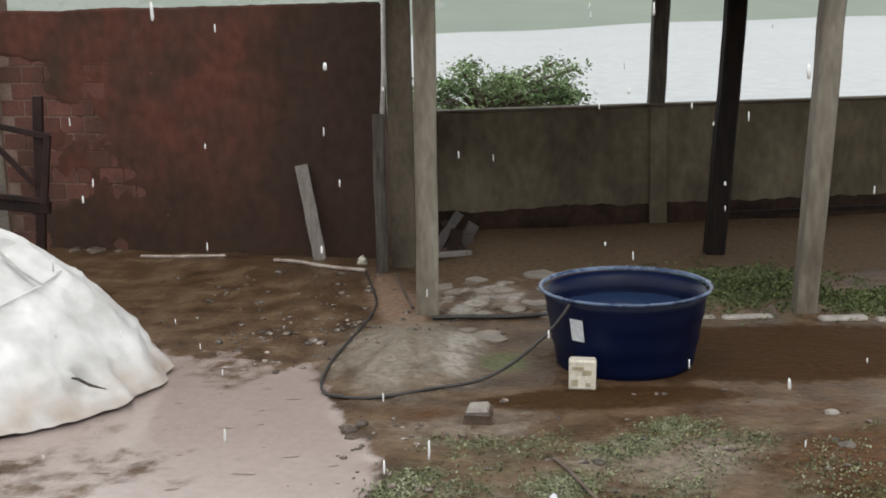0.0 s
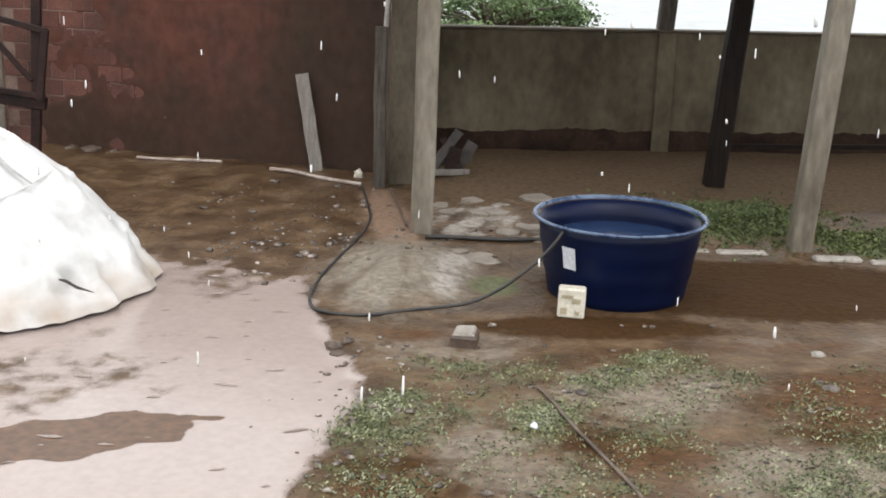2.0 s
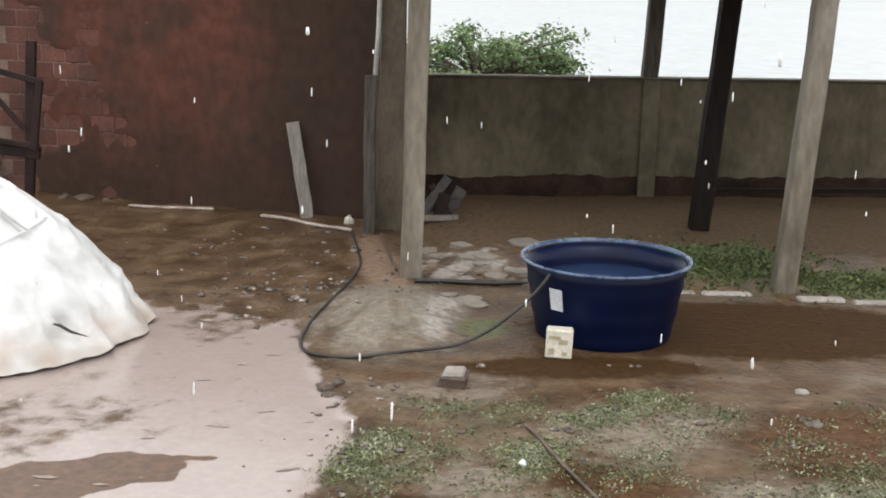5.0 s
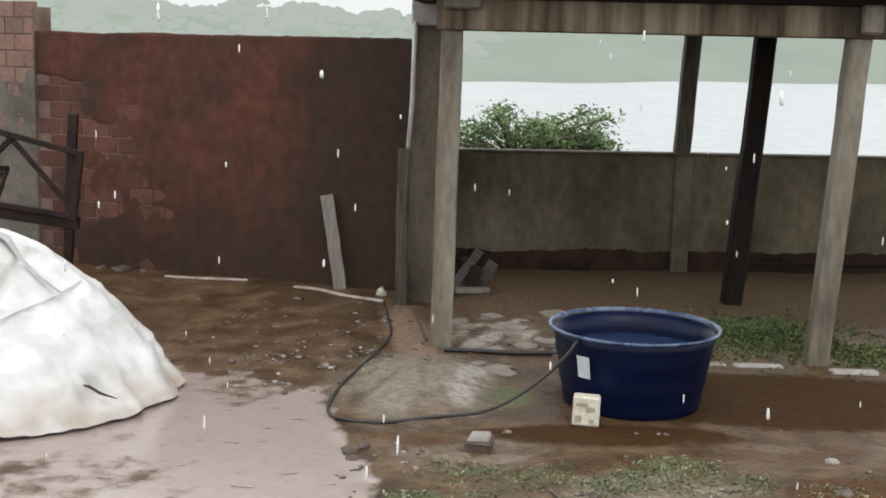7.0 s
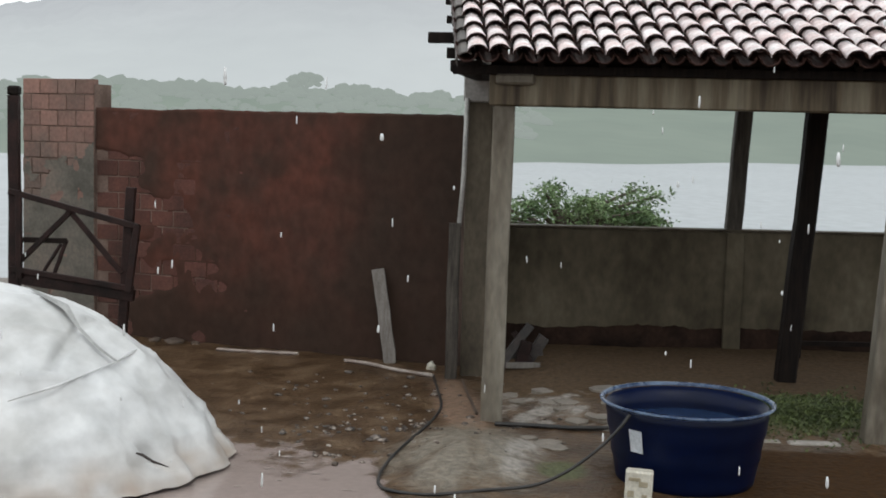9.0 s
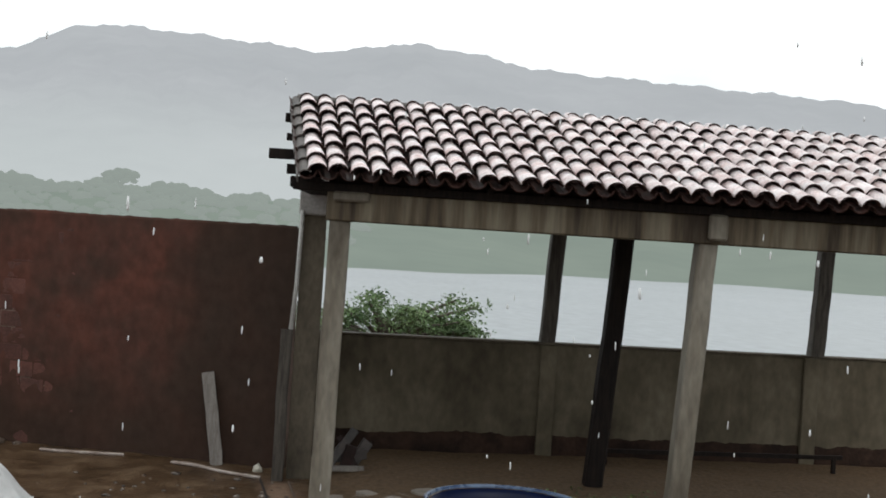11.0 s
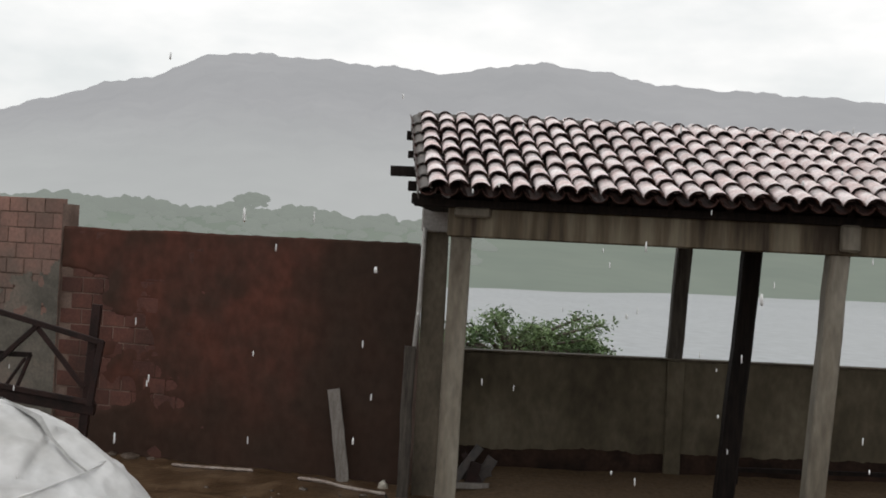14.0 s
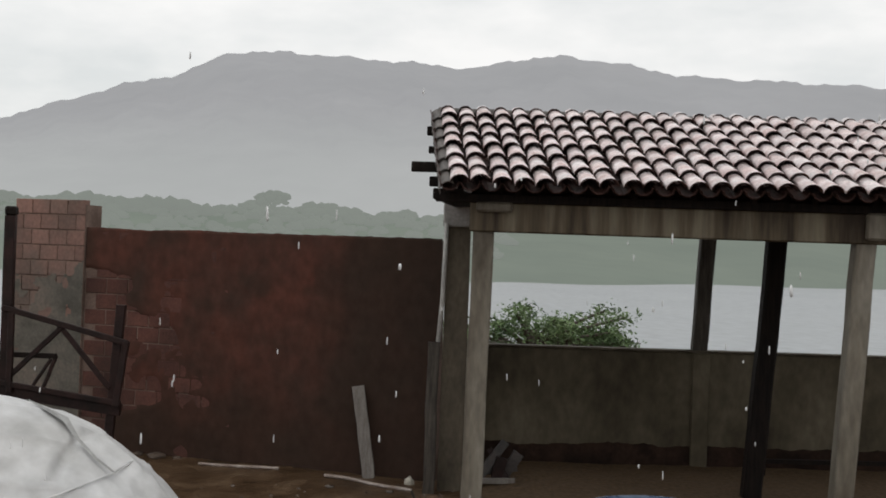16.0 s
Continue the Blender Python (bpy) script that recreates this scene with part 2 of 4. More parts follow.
def tarp_material():
    m = material("white_tarp", [(0.53, 0.525, 0.515), (0.63, 0.63, 0.63), (0.68, 0.685, 0.69)], 0.42, 1.4, 5, 0.08, 0.01)
    t = m.node_tree
    b = t.nodes["Principled BSDF"]
    # splashed mud with a ragged upper edge along the hem
    at = t.nodes.new("ShaderNodeAttribute")
    at.attribute_name = "mud"
    mx = t.nodes.new("ShaderNodeMix")
    mx.data_type = "RGBA"
    mx.inputs[7].default_value = (0.33, 0.25, 0.19, 1)
    src = b.inputs["Base Color"].links[0].from_socket
    t.links.new(at.outputs["Fac"], mx.inputs[0])
    t.links.new(src, mx.inputs[6])
    t.links.new(mx.outputs[2], b.inputs["Base Color"])
    return m


M_TARP = tarp_material()


def ground_material():
    """Wet earth: brown soil, pale silt with the sky's reflection in its water film put into the tint, red mud, dry
    earth under the roof, from masks laid on the sheet.
    """
    m = material("wet_earth", [(0.038, 0.0215, 0.0105), (0.092, 0.055, 0.030), (0.168, 0.113, 0.069)], 0.4, 3.0, 19, 0.8, 0.03, lo=0.3, hi=0.72)
    t = m.node_tree
    link = t.links.new
    b = t.nodes["Principled BSDF"]
    color = b.inputs["Base Color"].links[0].from_socket
    rough = b.inputs["Roughness"].links[0].from_socket
    fine = next(n for n in t.nodes if n.type == "HUE_SAT").inputs["Value"].links[0].from_socket
    geo = next(n for n in t.nodes if n.type == "NEW_GEOMETRY")
    edge = t.nodes.new("ShaderNodeTexNoise")
    edge.inputs["Scale"].default_value, edge.inputs["Detail"].default_value, edge.inputs["Roughness"].default_value = 7, 6, 0.65
    link(geo.outputs["Position"], edge.inputs["Vector"])
    for mask, tint, gloss, sharp in (("dry", (0.098, 0.063, 0.036), 0.85, 0.5), ("red", (0.042, 0.019, 0.0045), 0.85, 0.5), ("orange", (0.23, 0.15, 0.105), 0.4, 0.7),
                                     ("heap", (0.205, 0.178, 0.143), 0.4, 0.8), ("green", (0.1, 0.105, 0.05), 0.5, 0.5), ("slab", (0.3, 0.27, 0.24), 0.4, 0.3),
                                     ("pale", (0.19, 0.155, 0.122), 0.35, 0.5), ("silt", (0.345, 0.28, 0.256), 0.2, 0.4), ("bare", (0.098, 0.05, 0.027), 0.5, 0.12), ("rust", (0.078, 0.034, 0.0115), 0.5, 0.6)):
        at = t.nodes.new("ShaderNodeAttribute")
        at.attribute_name = mask
        add = t.nodes.new("ShaderNodeMath")
        add.operation = "ADD"
        link(at.outputs["Fac"], add.inputs[0])
        link(edge.outputs[0], add.inputs[1])
        cut = t.nodes.new("ShaderNodeMapRange")
        cut.interpolation_type = "SMOOTHSTEP"
        cut.inputs[1].default_value, cut.inputs[2].default_value = 1 - sharp / 2, 1 + sharp / 2
        link(add.outputs[0], cut.inputs[0])
        tone = t.nodes.new("ShaderNodeHueSaturation")
        tone.inputs["Color"].default_value = (*[c * 0.87 for c in tint], 1)
        soft = t.nodes.new("ShaderNodeMapRange")
        soft.inputs[1].default_value, soft.inputs[2].default_value = 0.78, 1.2
        soft.inputs[3].default_value, soft.inputs[4].default_value = (0.92, 1.06) if mask == "silt" else (0.6, 1.45)
        link(fine, soft.inputs[0])
        link(soft.outputs[0], tone.inputs["Value"])
        mx = t.nodes.new("ShaderNodeMix")
        mx.data_type = "RGBA"
        link(cut.outputs[0], mx.inputs[0])
        link(color, mx.inputs[6])
        link(tone.outputs[0], mx.inputs[7])
        color = mx.outputs[2]
        mf = t.nodes.new("ShaderNodeMix")
        link(cut.outputs[0], mf.inputs[0])
        link(rough, mf.inputs[2])
        mf.inputs[3].default_value = gloss
        rough = mf.outputs[0]
        if mask == "silt":
            bp = next(n for n in t.nodes if n.type == "BUMP")
            mb = t.nodes.new("ShaderNodeMapRange")
            mb.inputs[3].default_value, mb.inputs[4].default_value = 0.6, 0.04
            link(cut.outputs[0], mb.inputs[0])
            link(mb.outputs[0], bp.inputs["Strength"])
            gleam = t.nodes.new("ShaderNodeMapRange")
            gleam.inputs[3].default_value, gleam.inputs[4].default_value = 0.14, 0.5
            link(cut.outputs[0], gleam.inputs[0])
            link(gleam.outputs[0], b.inputs["Specular IOR Level"])
    link(color, b.inputs["Base Color"])
    link(rough, b.inputs["Roughness"])
    return m


M_GROUND = ground_material()

# ---- mesh helpers ----


def finish(name, bm, mat, smooth=False):
    me = bpy.data.meshes.new(name)
    bm.normal_update()
    bm.to_mesh(me)
    bm.free()
    me.materials.append(mat)
    if smooth:
        me.shade_smooth()
    return me


def part(name, bm, mat, parent, label="", smooth=False):
    ob = new(name, finish(name, bm, mat, smooth))
    ob.parent = parent
    if label:
        tagged(ob, label)
    return ob


def whole(name, bm, mat, label, category, group="", kind="", smooth=False):
    return tagged(new(name, finish(name, bm, mat, smooth)), label, category, group, kind)


def empty(name, label, category, group="", kind=""):
    return tagged(new(name), label, category, group, kind)


def box(bm, lo, hi, m=None, bevel=0.008):
    """A box from corner to corner with eased edges."""
    r = bmesh.ops.create_cube(bm, size=1)["verts"]
    size = [hi[i] - lo[i] for i in range(3)]
    mid = [(hi[i] + lo[i]) / 2 for i in range(3)]
    mat = Matrix.Translation(mid) @ Matrix.Diagonal((*size, 1))
    bmesh.ops.transform(bm, matrix=(m @ mat) if m else mat, verts=r)
    if bevel:
        edges = {e for v in r for e in v.link_edges}
        bmesh.ops.bevel(bm, geom=list(edges), offset=bevel, segments=1, affect="EDGES")


def bar(bm, a, b, w, d, bevel=0.006, wobble=0.0, rings=2):
    """A sawn timber or cast post from a to b, w across and d deep, a little uneven."""
    a, b = Vector(a), Vector(b)
    up = (b - a).normalized()
    side = up.cross(Vector((0, 1, 0)))
    if side.length < 0.1:
        side = up.cross(Vector((1, 0, 0)))
    side.normalize()
    fwd = side.cross(up)
    k = bevel
    loop = [(-w / 2 + k, -d / 2), (w / 2 - k, -d / 2), (w / 2, -d / 2 + k), (w / 2, d / 2 - k), (w / 2 - k, d / 2), (-w / 2 + k, d / 2), (-w / 2, d / 2 - k), (-w / 2, -d / 2 + k)]
    prev = None
    for i in range(rings):
        f = i / (rings - 1)
        c = a.lerp(b, f) + Vector((random.uniform(-1, 1), random.uniform(-1, 1), 0)) * wobble
        s = 1 + random.uniform(-1, 1) * wobble * 2
        ring = [bm.verts.new(c + side * p * s + fwd * q * s) for p, q in loop]
        if prev:
            for j in range(8):
                bm.faces.new((prev[j], prev[(j + 1) % 8], ring[(j + 1) % 8], ring[j]))
        else:
            bm.faces.new(ring[::-1])
        prev = ring
    bm.faces.new(prev)


def rod(bm, pts, radii, sides=10, close=True):
    """A round rod, pipe or limb along points."""
    pts = [Vector(p) for p in pts]
    if not isinstance(radii, (list, tuple)):
        radii = [radii] * len(pts)
    prev, ref = None, Vector((0.31, 0.2, 0.93))
    for i, p in enumerate(pts):
        tan = (pts[min(i + 1, len(pts) - 1)] - pts[max(i - 1, 0)]).normalized()
        s = tan.cross(ref)
        if s.length < 0.15:
            s = tan.cross(Vector((1, 0, 0)))
        s.normalize()
        q = tan.cross(s)
        ring = [bm.verts.new(p + (s * math.cos(k * math.tau / sides) + q * math.sin(k * math.tau / sides)) * radii[i]) for k in range(sides)]
        if prev:
            for k in range(sides):
                bm.faces.new((prev[k], prev[(k + 1) % sides], ring[(k + 1) % sides], ring[k]))
        elif close:
            bm.faces.new(ring[::-1])
        prev = ring
    if close:
        bm.faces.new(prev)


def smooth_path(pts, n=8):
    """A Catmull-Rom line through points."""
    pts = [Vector(p) for p in pts]
    out = []
    for i in range(len(pts) - 1):
        p0, p1, p2, p3 = pts[max(i - 1, 0)], pts[i], pts[i + 1], pts[min(i + 2, len(pts) - 1)]
        for k in range(n):
            t = k / n
            out.append(0.5 * ((2 * p1) + (p2 - p0) * t + (2 * p0 - 5 * p1 + 4 * p2 - p3) * t * t + (3 * p1 - p0 - 3 * p2 + p3) * t ** 3))
    out.append(pts[-1])
    return out


def lathe(bm, profile, sides=64, center=(0, 0)):
    prev = None
    for r, z in profile:
        ring = [bm.verts.new((center[0] + r * math.cos(k * math.tau / sides), center[1] + r * math.sin(k * math.tau / sides), z)) for k in range(sides)]
        if prev:
            for k in range(sides):
                bm.faces.new((prev[k], prev[(k + 1) % sides], ring[(k + 1) % sides], ring[k]))
        prev = ring
    return prev


def rock(bm, at, size, seed, flat=0.6):
    r = bmesh.ops.create_icosphere(bm, subdivisions=2, radius=1)["verts"]
    for v in r:
        v.co *= 1 + 0.55 * noise.noise(v.co * 1.3 + Vector((seed * 3.1, seed, 0))) + 0.3 * noise.noise(v.co * 3.7 + Vector((seed, 0, 5)))
        v.co = Vector((v.co.x * size, v.co.y * size * 0.8, v.co.z * size * flat))
    bmesh.ops.rotate(bm, verts=r, cent=(0, 0, 0), matrix=Matrix.Rotation(seed * 1.7, 3, "Z"))
    bmesh.ops.translate(bm, verts=r, vec=(at[0], at[1], at[2] + size * flat * 0.35))


def step(a, b, v):
    t = np.clip((v - a) / (b - a), 0, 1)
    return t * t * (3 - 2 * t)


# ---- the ground ----


def wave(x, y, f, k):
    """A cheap smooth unevenness for whole arrays."""
    return (np.sin(f * x * 1.3 + k) * np.cos(f * y * 0.9 + 2 * k) + 0.6 * np.sin(f * 2.3 * x - 1.7 * f * y + 3 * k)
            + 0.4 * np.cos(f * 3.9 * y + f * 1.1 * x + k)) / 2


def ground_height(x, y):
    x, y = np.asarray(x, float), np.asarray(y, float)
    near = 1 - step(10, 18, np.hypot(x, y - 9))
    z = near * (0.012 * wave(x, y, 2.1, 0.4) + 0.006 * wave(x, y, 7.3, 1.9) + 0.003 * wave(x, y, 17, 0.7))
    # a low heap of washed-out earth round the foot of the corner column
    d = np.hypot((x + 0.1) / 0.62, (y - 8.95) / 1.15)
    turn = np.arctan2(y - 9.3, x + 0.05)
    rill = 0.6 * np.sin(turn * 11 + 3 * np.sin(d * 4)) + 0.4 * np.sin(turn * 23 + 1.3)
    z = z + 0.145 * np.clip(1 - d, 0, 1) ** 1.1 + 0.014 * rill * np.clip(1 - d, 0, 1) * np.clip(3 * d, 0, 1)
    # the silt lies low and flat
    silt = silt_mask(x, y)
    z = z * (1 - 0.85 * silt) - 0.02 * silt
    # the floor of the shed lies a little higher, behind its broken edging
    z = z + 0.10 * step(9.9, 10.9, y + 0.1 * x) * step(0.0, 0.8, x) * (1 - step(15, 16, y))
    # the rough bank between silt and weeds
    bank = np.exp(-((x - silt_edge(y) - 0.12) / 0.1) ** 2) * step(5, 5.4, y) * (1 - step(7.3, 7.8, y))
    z = z + 0.035 * bank * (0.6 + 0.4 * wave(x, y, 9, 0.3))
    # beyond the walls the land falls to the lake
    fall = step(16, 60, y) * (1 - step(200, 500, np.abs(x)))
    return z - 9.0 * fall


def silt_edge(y):
    return np.interp(y, [4.6, 5.4, 5.7, 6.4, 6.8, 7.25, 8.0, 8.8, 9.4], [-0.75, -0.53, -0.46, -0.27, -0.25, -0.43, -0.62, -0.72, -0.62])


def silt_mask(x, y):
    e = silt_edge(y) - x + 0.05 * wave(x, y, 5, 1.1)
    far = 9.1 + 0.3 * wave(x, y, 2.6, 2.2) - 0.12 * (x + 1.2) - y
    return step(-0.12, 0.14, e) * step(-0.55, 0.5, far + 0.25 * wave(x, y, 9.0, 0.5)) * (1 - step(6, 9, -x)) * step(2.5, 4.0, y)


def spot(x, y, cx, cy, rx, ry, turn=0.0, soft=0.6):
    c, s = math.cos(radians(turn)), math.sin(radians(turn))
    u, v = ((x - cx) * c + (y - cy) * s) / rx, (-(x - cx) * s + (y - cy) * c) / ry
    return 1 - step(1 - soft, 1 + soft, np.hypot(u, v))


def masks(x, y):
    out = {}
    w = wave(x, y, 3.3, 0.9)
    out["dry"] = step(10.2, 11.2, y + 0.3 * w) * step(-0.3, 0.5, x) * (1 - step(13.6, 14.0, y)) * 0.95
    out["red"] = np.maximum.reduce([spot(x, y, 2.7, 8.7, 1.75, 0.72, 0, 0.35), spot(x, y, 2.55, 6.45, 0.75, 0.5, 20), spot(x, y, 1.2, 7.75, 0.9, 0.22),
                                    0.85 * spot(x, y, 0.0, 5.5, 0.45, 0.3), 0.8 * spot(x, y, 1.1, 5.9, 0.4, 0.3)])
    out["orange"] = 0.85 * spot(x, y, -0.2, 10.6, 0.22, 1.3, 8)
    turn = np.arctan2(y - 9.3, x + 0.05)
    streak = 0.5 * np.sin(turn * 11 + 2.2) + 0.3 * np.sin(turn * 29 + 0.4) + 0.4 * wave(x, y, 5.5, 0.2)
    out["rust"] = np.maximum.reduce([0.9 * spot(x, y, 2.75, 6.6, 0.85, 0.5, 12, 0.8), 0.75 * spot(x, y, 1.25, 5.75, 0.35, 0.3, 0, 0.8), 0.8 * spot(x, y, -0.05, 5.3, 0.4, 0.25, 0, 0.8),
                                     0.7 * spot(x, y, 2.4, 7.45, 0.7, 0.14, 5, 0.9), 0.7 * spot(x, y, 0.05, 7.55, 0.35, 0.15, 0, 0.9)]) * (0.85 + 0.25 * wave(x, y, 6.9, 2.4))
    out["heap"] = spot(x, y, -0.1, 8.85, 0.6, 1.0) * (0.72 + 0.26 * streak)
    grass = np.maximum.reduce([spot(x, y, 2.75, 10.55, 0.75, 0.55), spot(x, y, 4.3, 9.9, 0.9, 0.35), 0.8 * spot(x, y, 0.62, 8.65, 0.2, 0.25)])
    pale = (0.72 + 0.28 * wave(x, y, 3.7, 1.4)) * np.maximum.reduce([0.85 * spot(x, y, 1.5, 6.6, 1.1, 0.5, 5, 0.95), 0.8 * spot(x, y, 0.35, 5.75, 0.4, 0.7, 30, 0.95), 0.85 * spot(x, y, 1.9, 5.6, 1.0, 0.4, 0, 0.95),
                                                                0.8 * spot(x, y, 0.2, 7.3, 0.6, 0.4, 0, 0.95), 0.75 * spot(x, y, 2.6, 7.5, 0.9, 0.2, 8, 0.95)])
    patch = step(-0.15, 0.5, wave(x, y, 2.7, 0.2) + 0.5 * wave(x, y, 6.1, 2.0))
    front = np.maximum.reduce([spot(x, y, -0.08, 6.1, 0.3, 0.55, -15), spot(x, y, -0.2, 5.4, 0.35, 0.3), spot(x, y, 0.68, 6.2, 0.28, 0.4), spot(x, y, 1.5, 7.0, 0.45, 0.28, 20),
                               spot(x, y, 2.0, 5.62, 0.75, 0.3, 12), 0.8 * spot(x, y, 0.95, 5.35, 0.3, 0.2), 0.8 * spot(x, y, 1.0, 6.75, 0.5, 0.15), 0.6 * spot(x, y, 0.2, 6.9, 0.5, 0.3)]) * (0.55 + 0.45 * patch)
    film = 0.5 * step(-0.1, 0.3, x - silt_edge(y)) * (1 - step(6.9, 7.7, y)) * step(4.0, 5.0, y) * (0.7 + 0.3 * wave(x, y, 4.3, 0.6))
    out["green"] = np.maximum.reduce([grass, 0.85 * front, film])
    out["pale"] = pale
    out["slab"] = np.maximum(0.66 * spot(x, y, 0.55, 10.45, 0.55, 0.65, 0, 0.95), 0.72 * spot(x, y, 0.32, 8.9, 0.16, 0.75, -8, 0.8)) * (0.85 + 0.3 * wave(x, y, 7.7, 1.0))
    # wet ground thins the silt; the broadest spot fades its painted sheen
    wet = np.maximum.reduce([0.66 * spot(x, y, -2.3, 6.75, 1.15, 0.6, 0, 0.9), 0.5 * spot(x, y, -1.9, 7.6, 0.6, 0.22, 0, 0.9), 0.62 * spot(x, y, -2.2, 7.0, 0.9, 0.28, 8, 0.9), 0.55 * spot(x, y, -1.45, 8.6, 0.7, 0.5, -20, 0.95), 0.5 * spot(x, y, -0.9, 9.0, 0.6, 0.3, 0, 0.95), 0.45 * spot(x, y, -1.2, 6.9, 0.35, 0.06, 0, 0.9)])
    out["silt"] = silt_mask(x, y) - wet * (0.75 + 0.35 * wave(x, y, 6.5, 0.3))
    edge = 0.08 * wave(x, y, 8, 0.8)
    out["bare"] = np.maximum(spot(x, y, -1.7, 5.94, 0.62, 0.26 + edge, 20, 0.25) + 0.12 * wave(x, y, 13.0, 0.4) * spot(x, y, -1.6, 5.98, 0.75, 0.4, 20, 0.3), spot(x, y, -1.1, 6.22, 0.13, 0.06 + 0.4 * edge, 0, 0.4))
    return out


def build_ground():
    def line(lo, hi, fine, far):
        core = list(np.arange(lo, hi + fine / 2, fine))
        grow, d = [], fine
        while (sum(grow) if grow else 0) < far:
            d *= 1.22
            grow.append(d)
        tail = np.cumsum(grow)
        return np.array(sorted([lo - v for v in tail] + core + [hi + v for v in tail]))

    xs, ys = line(-4.6, 5.4, 0.045, 2600), line(4.6, 14.4, 0.045, 2600)
    gx, gy = np.meshgrid(xs, ys)
    x, y = gx.ravel(), gy.ravel()
    z = ground_height(x, y)
    nx, ny = len(xs), len(ys)
    i = np.arange(nx * ny).reshape(ny, nx)
    faces = np.stack([i[:-1, :-1], i[:-1, 1:], i[1:, 1:], i[1:, :-1]], -1).reshape(-1, 4)
    me = bpy.data.meshes.new("ground")
    me.from_pydata(np.stack([x, y, z], -1).tolist(), [], faces.tolist())
    for key, value in masks(x, y).items():
        a = me.attributes.new(key, "FLOAT", "POINT")
        a.data.foreach_set("value", (np.clip(value, 0, 1) * 0.999).astype(np.float32))
    me.materials.append(M_GROUND)
    me.shade_smooth()
    return tagged(new("ground", me), "wet brown earth with pale silt and red mud", "ground", kind="structure")


build_ground()


def gz(x, y):
    return float(ground_height(x, y))


# ---- lake, far shore and hills ----
LAKE_Z = -5.0
bm = bmesh.new()
vs = [bm.verts.new(p) for p in ((-900, 26, LAKE_Z), (900, 26, LAKE_Z), (900, 900, LAKE_Z), (-900, 900, LAKE_Z))]
bm.faces.new(vs)
whole("water", bm, M_LAKE, "pale grey lake pocked by rain", "lake", kind="structure")


def shore_distance(az):
    return 300 + 150 * step(-2, 20, az) + 14 * np.sin(az * 0.7)


def ridge_height(az):
    """Elevation of the skyline in degrees, as rounded summits."""
    e = np.interp(az, [-60, -26, -20.8, -16, -13.3, -11.2, -8.5, -3, 0.2, 2.2, 4.4, 7, 10, 15.5, 22.5, 35, 60],
                  [2.6, 4.2, 5.4, 7.1, 7.8, 8.9, 9.05, 8.85, 8.65, 9.15, 9.35, 9.05, 8.5, 8.2, 7.7, 6.4, 3.1])
    return e + 0.05 * np.sin(az * 1.9) + 0.04 * np.sin(az * 4.3 + 1) + 0.03 * np.sin(az * 11.0)


def polar(name, azs, radii, height, mat, label):
    """A slope round the horizon, from near to far."""
    a = np.radians(azs)
    grid = np.array([[(r * math.sin(q), r * math.cos(q)) for q in a] for r in radii])
    zz = np.array([[height(azs[j], r, k / (len(radii) - 1)) for j in range(len(a))] for k, r in enumerate(radii)])
    v = np.concatenate([grid, zz[..., None]], -1).reshape(-1, 3)
    i = np.arange(len(radii) * len(a)).reshape(len(radii), len(a))
    f = np.stack([i[:-1, :-1], i[:-1, 1:], i[1:, 1:], i[1:, :-1]], -1).reshape(-1, 4)
    me = bpy.data.meshes.new(name)
    me.from_pydata(v.tolist(), [], f.tolist())
    me.materials.append(mat)
    me.shade_smooth()
    return tagged(new(name, me), label, "hills", kind="structure")


MID_R = 680.0


def mid_height(az, r, f=None):
    rs = float(shore_distance(az))
    top = 2.5 + MID_R * math.tan(radians(1.75 + 0.12 * math.sin(az * 0.6) + 0.1 * math.sin(az * 1.7)))
    t = (r - rs) / (MID_R - rs)
    return LAKE_Z - 0.6 + (top - LAKE_Z) * max(t, -0.05) ** 1.15 if t > 0 else LAKE_Z - 2.0


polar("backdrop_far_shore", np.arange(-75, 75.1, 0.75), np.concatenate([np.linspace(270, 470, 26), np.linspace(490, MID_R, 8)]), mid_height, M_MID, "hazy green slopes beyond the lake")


def hill_height(az, r, f):
    top = 1500 * math.tan(radians(float(ridge_height(az)))) + 2.5
    base = 2.5 + MID_R * math.tan(radians(1.2))
    lumps = 10 * noise.noise(Vector((az * 0.5, r * 0.01, 3.3))) + 5 * noise.noise(Vector((az * 1.9, r * 0.03, 1.3)))
    return base + (top - base) * f ** 0.9 + lumps * math.sin(f * math.pi)


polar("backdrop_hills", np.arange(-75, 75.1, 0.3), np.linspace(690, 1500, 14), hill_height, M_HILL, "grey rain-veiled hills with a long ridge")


ico = bmesh.new()
bmesh.ops.create_icosphere(ico, subdivisions=2, radius=1)
ICO_V = [v.co.copy() for v in ico.verts]
ICO_F = [[v.index for v in f.verts] for f in ico.faces]
ico.free()


def joined(name, blobs, mat):
    """Many lumpy rounds (place, radii, roughness, seed) as one mesh."""
    verts, faces = [], []
    for at, size, rough, seed in blobs:
        base = len(verts)
        off = Vector((seed, seed * 2.3, 0))
        for c in ICO_V:
            q = c * (1 + rough * noise.noise(c * 2.1 + off))
            verts.append((at[0] + q.x * size[0], at[1] + q.y * size[1], at[2] + q.z * size[2]))
        faces += [[base + k for k in f] for f in ICO_F]
    me = bpy.data.meshes.new(name)
    me.from_pydata(verts, [], faces)
    me.materials.append(mat)
    me.shade_smooth()
    return me


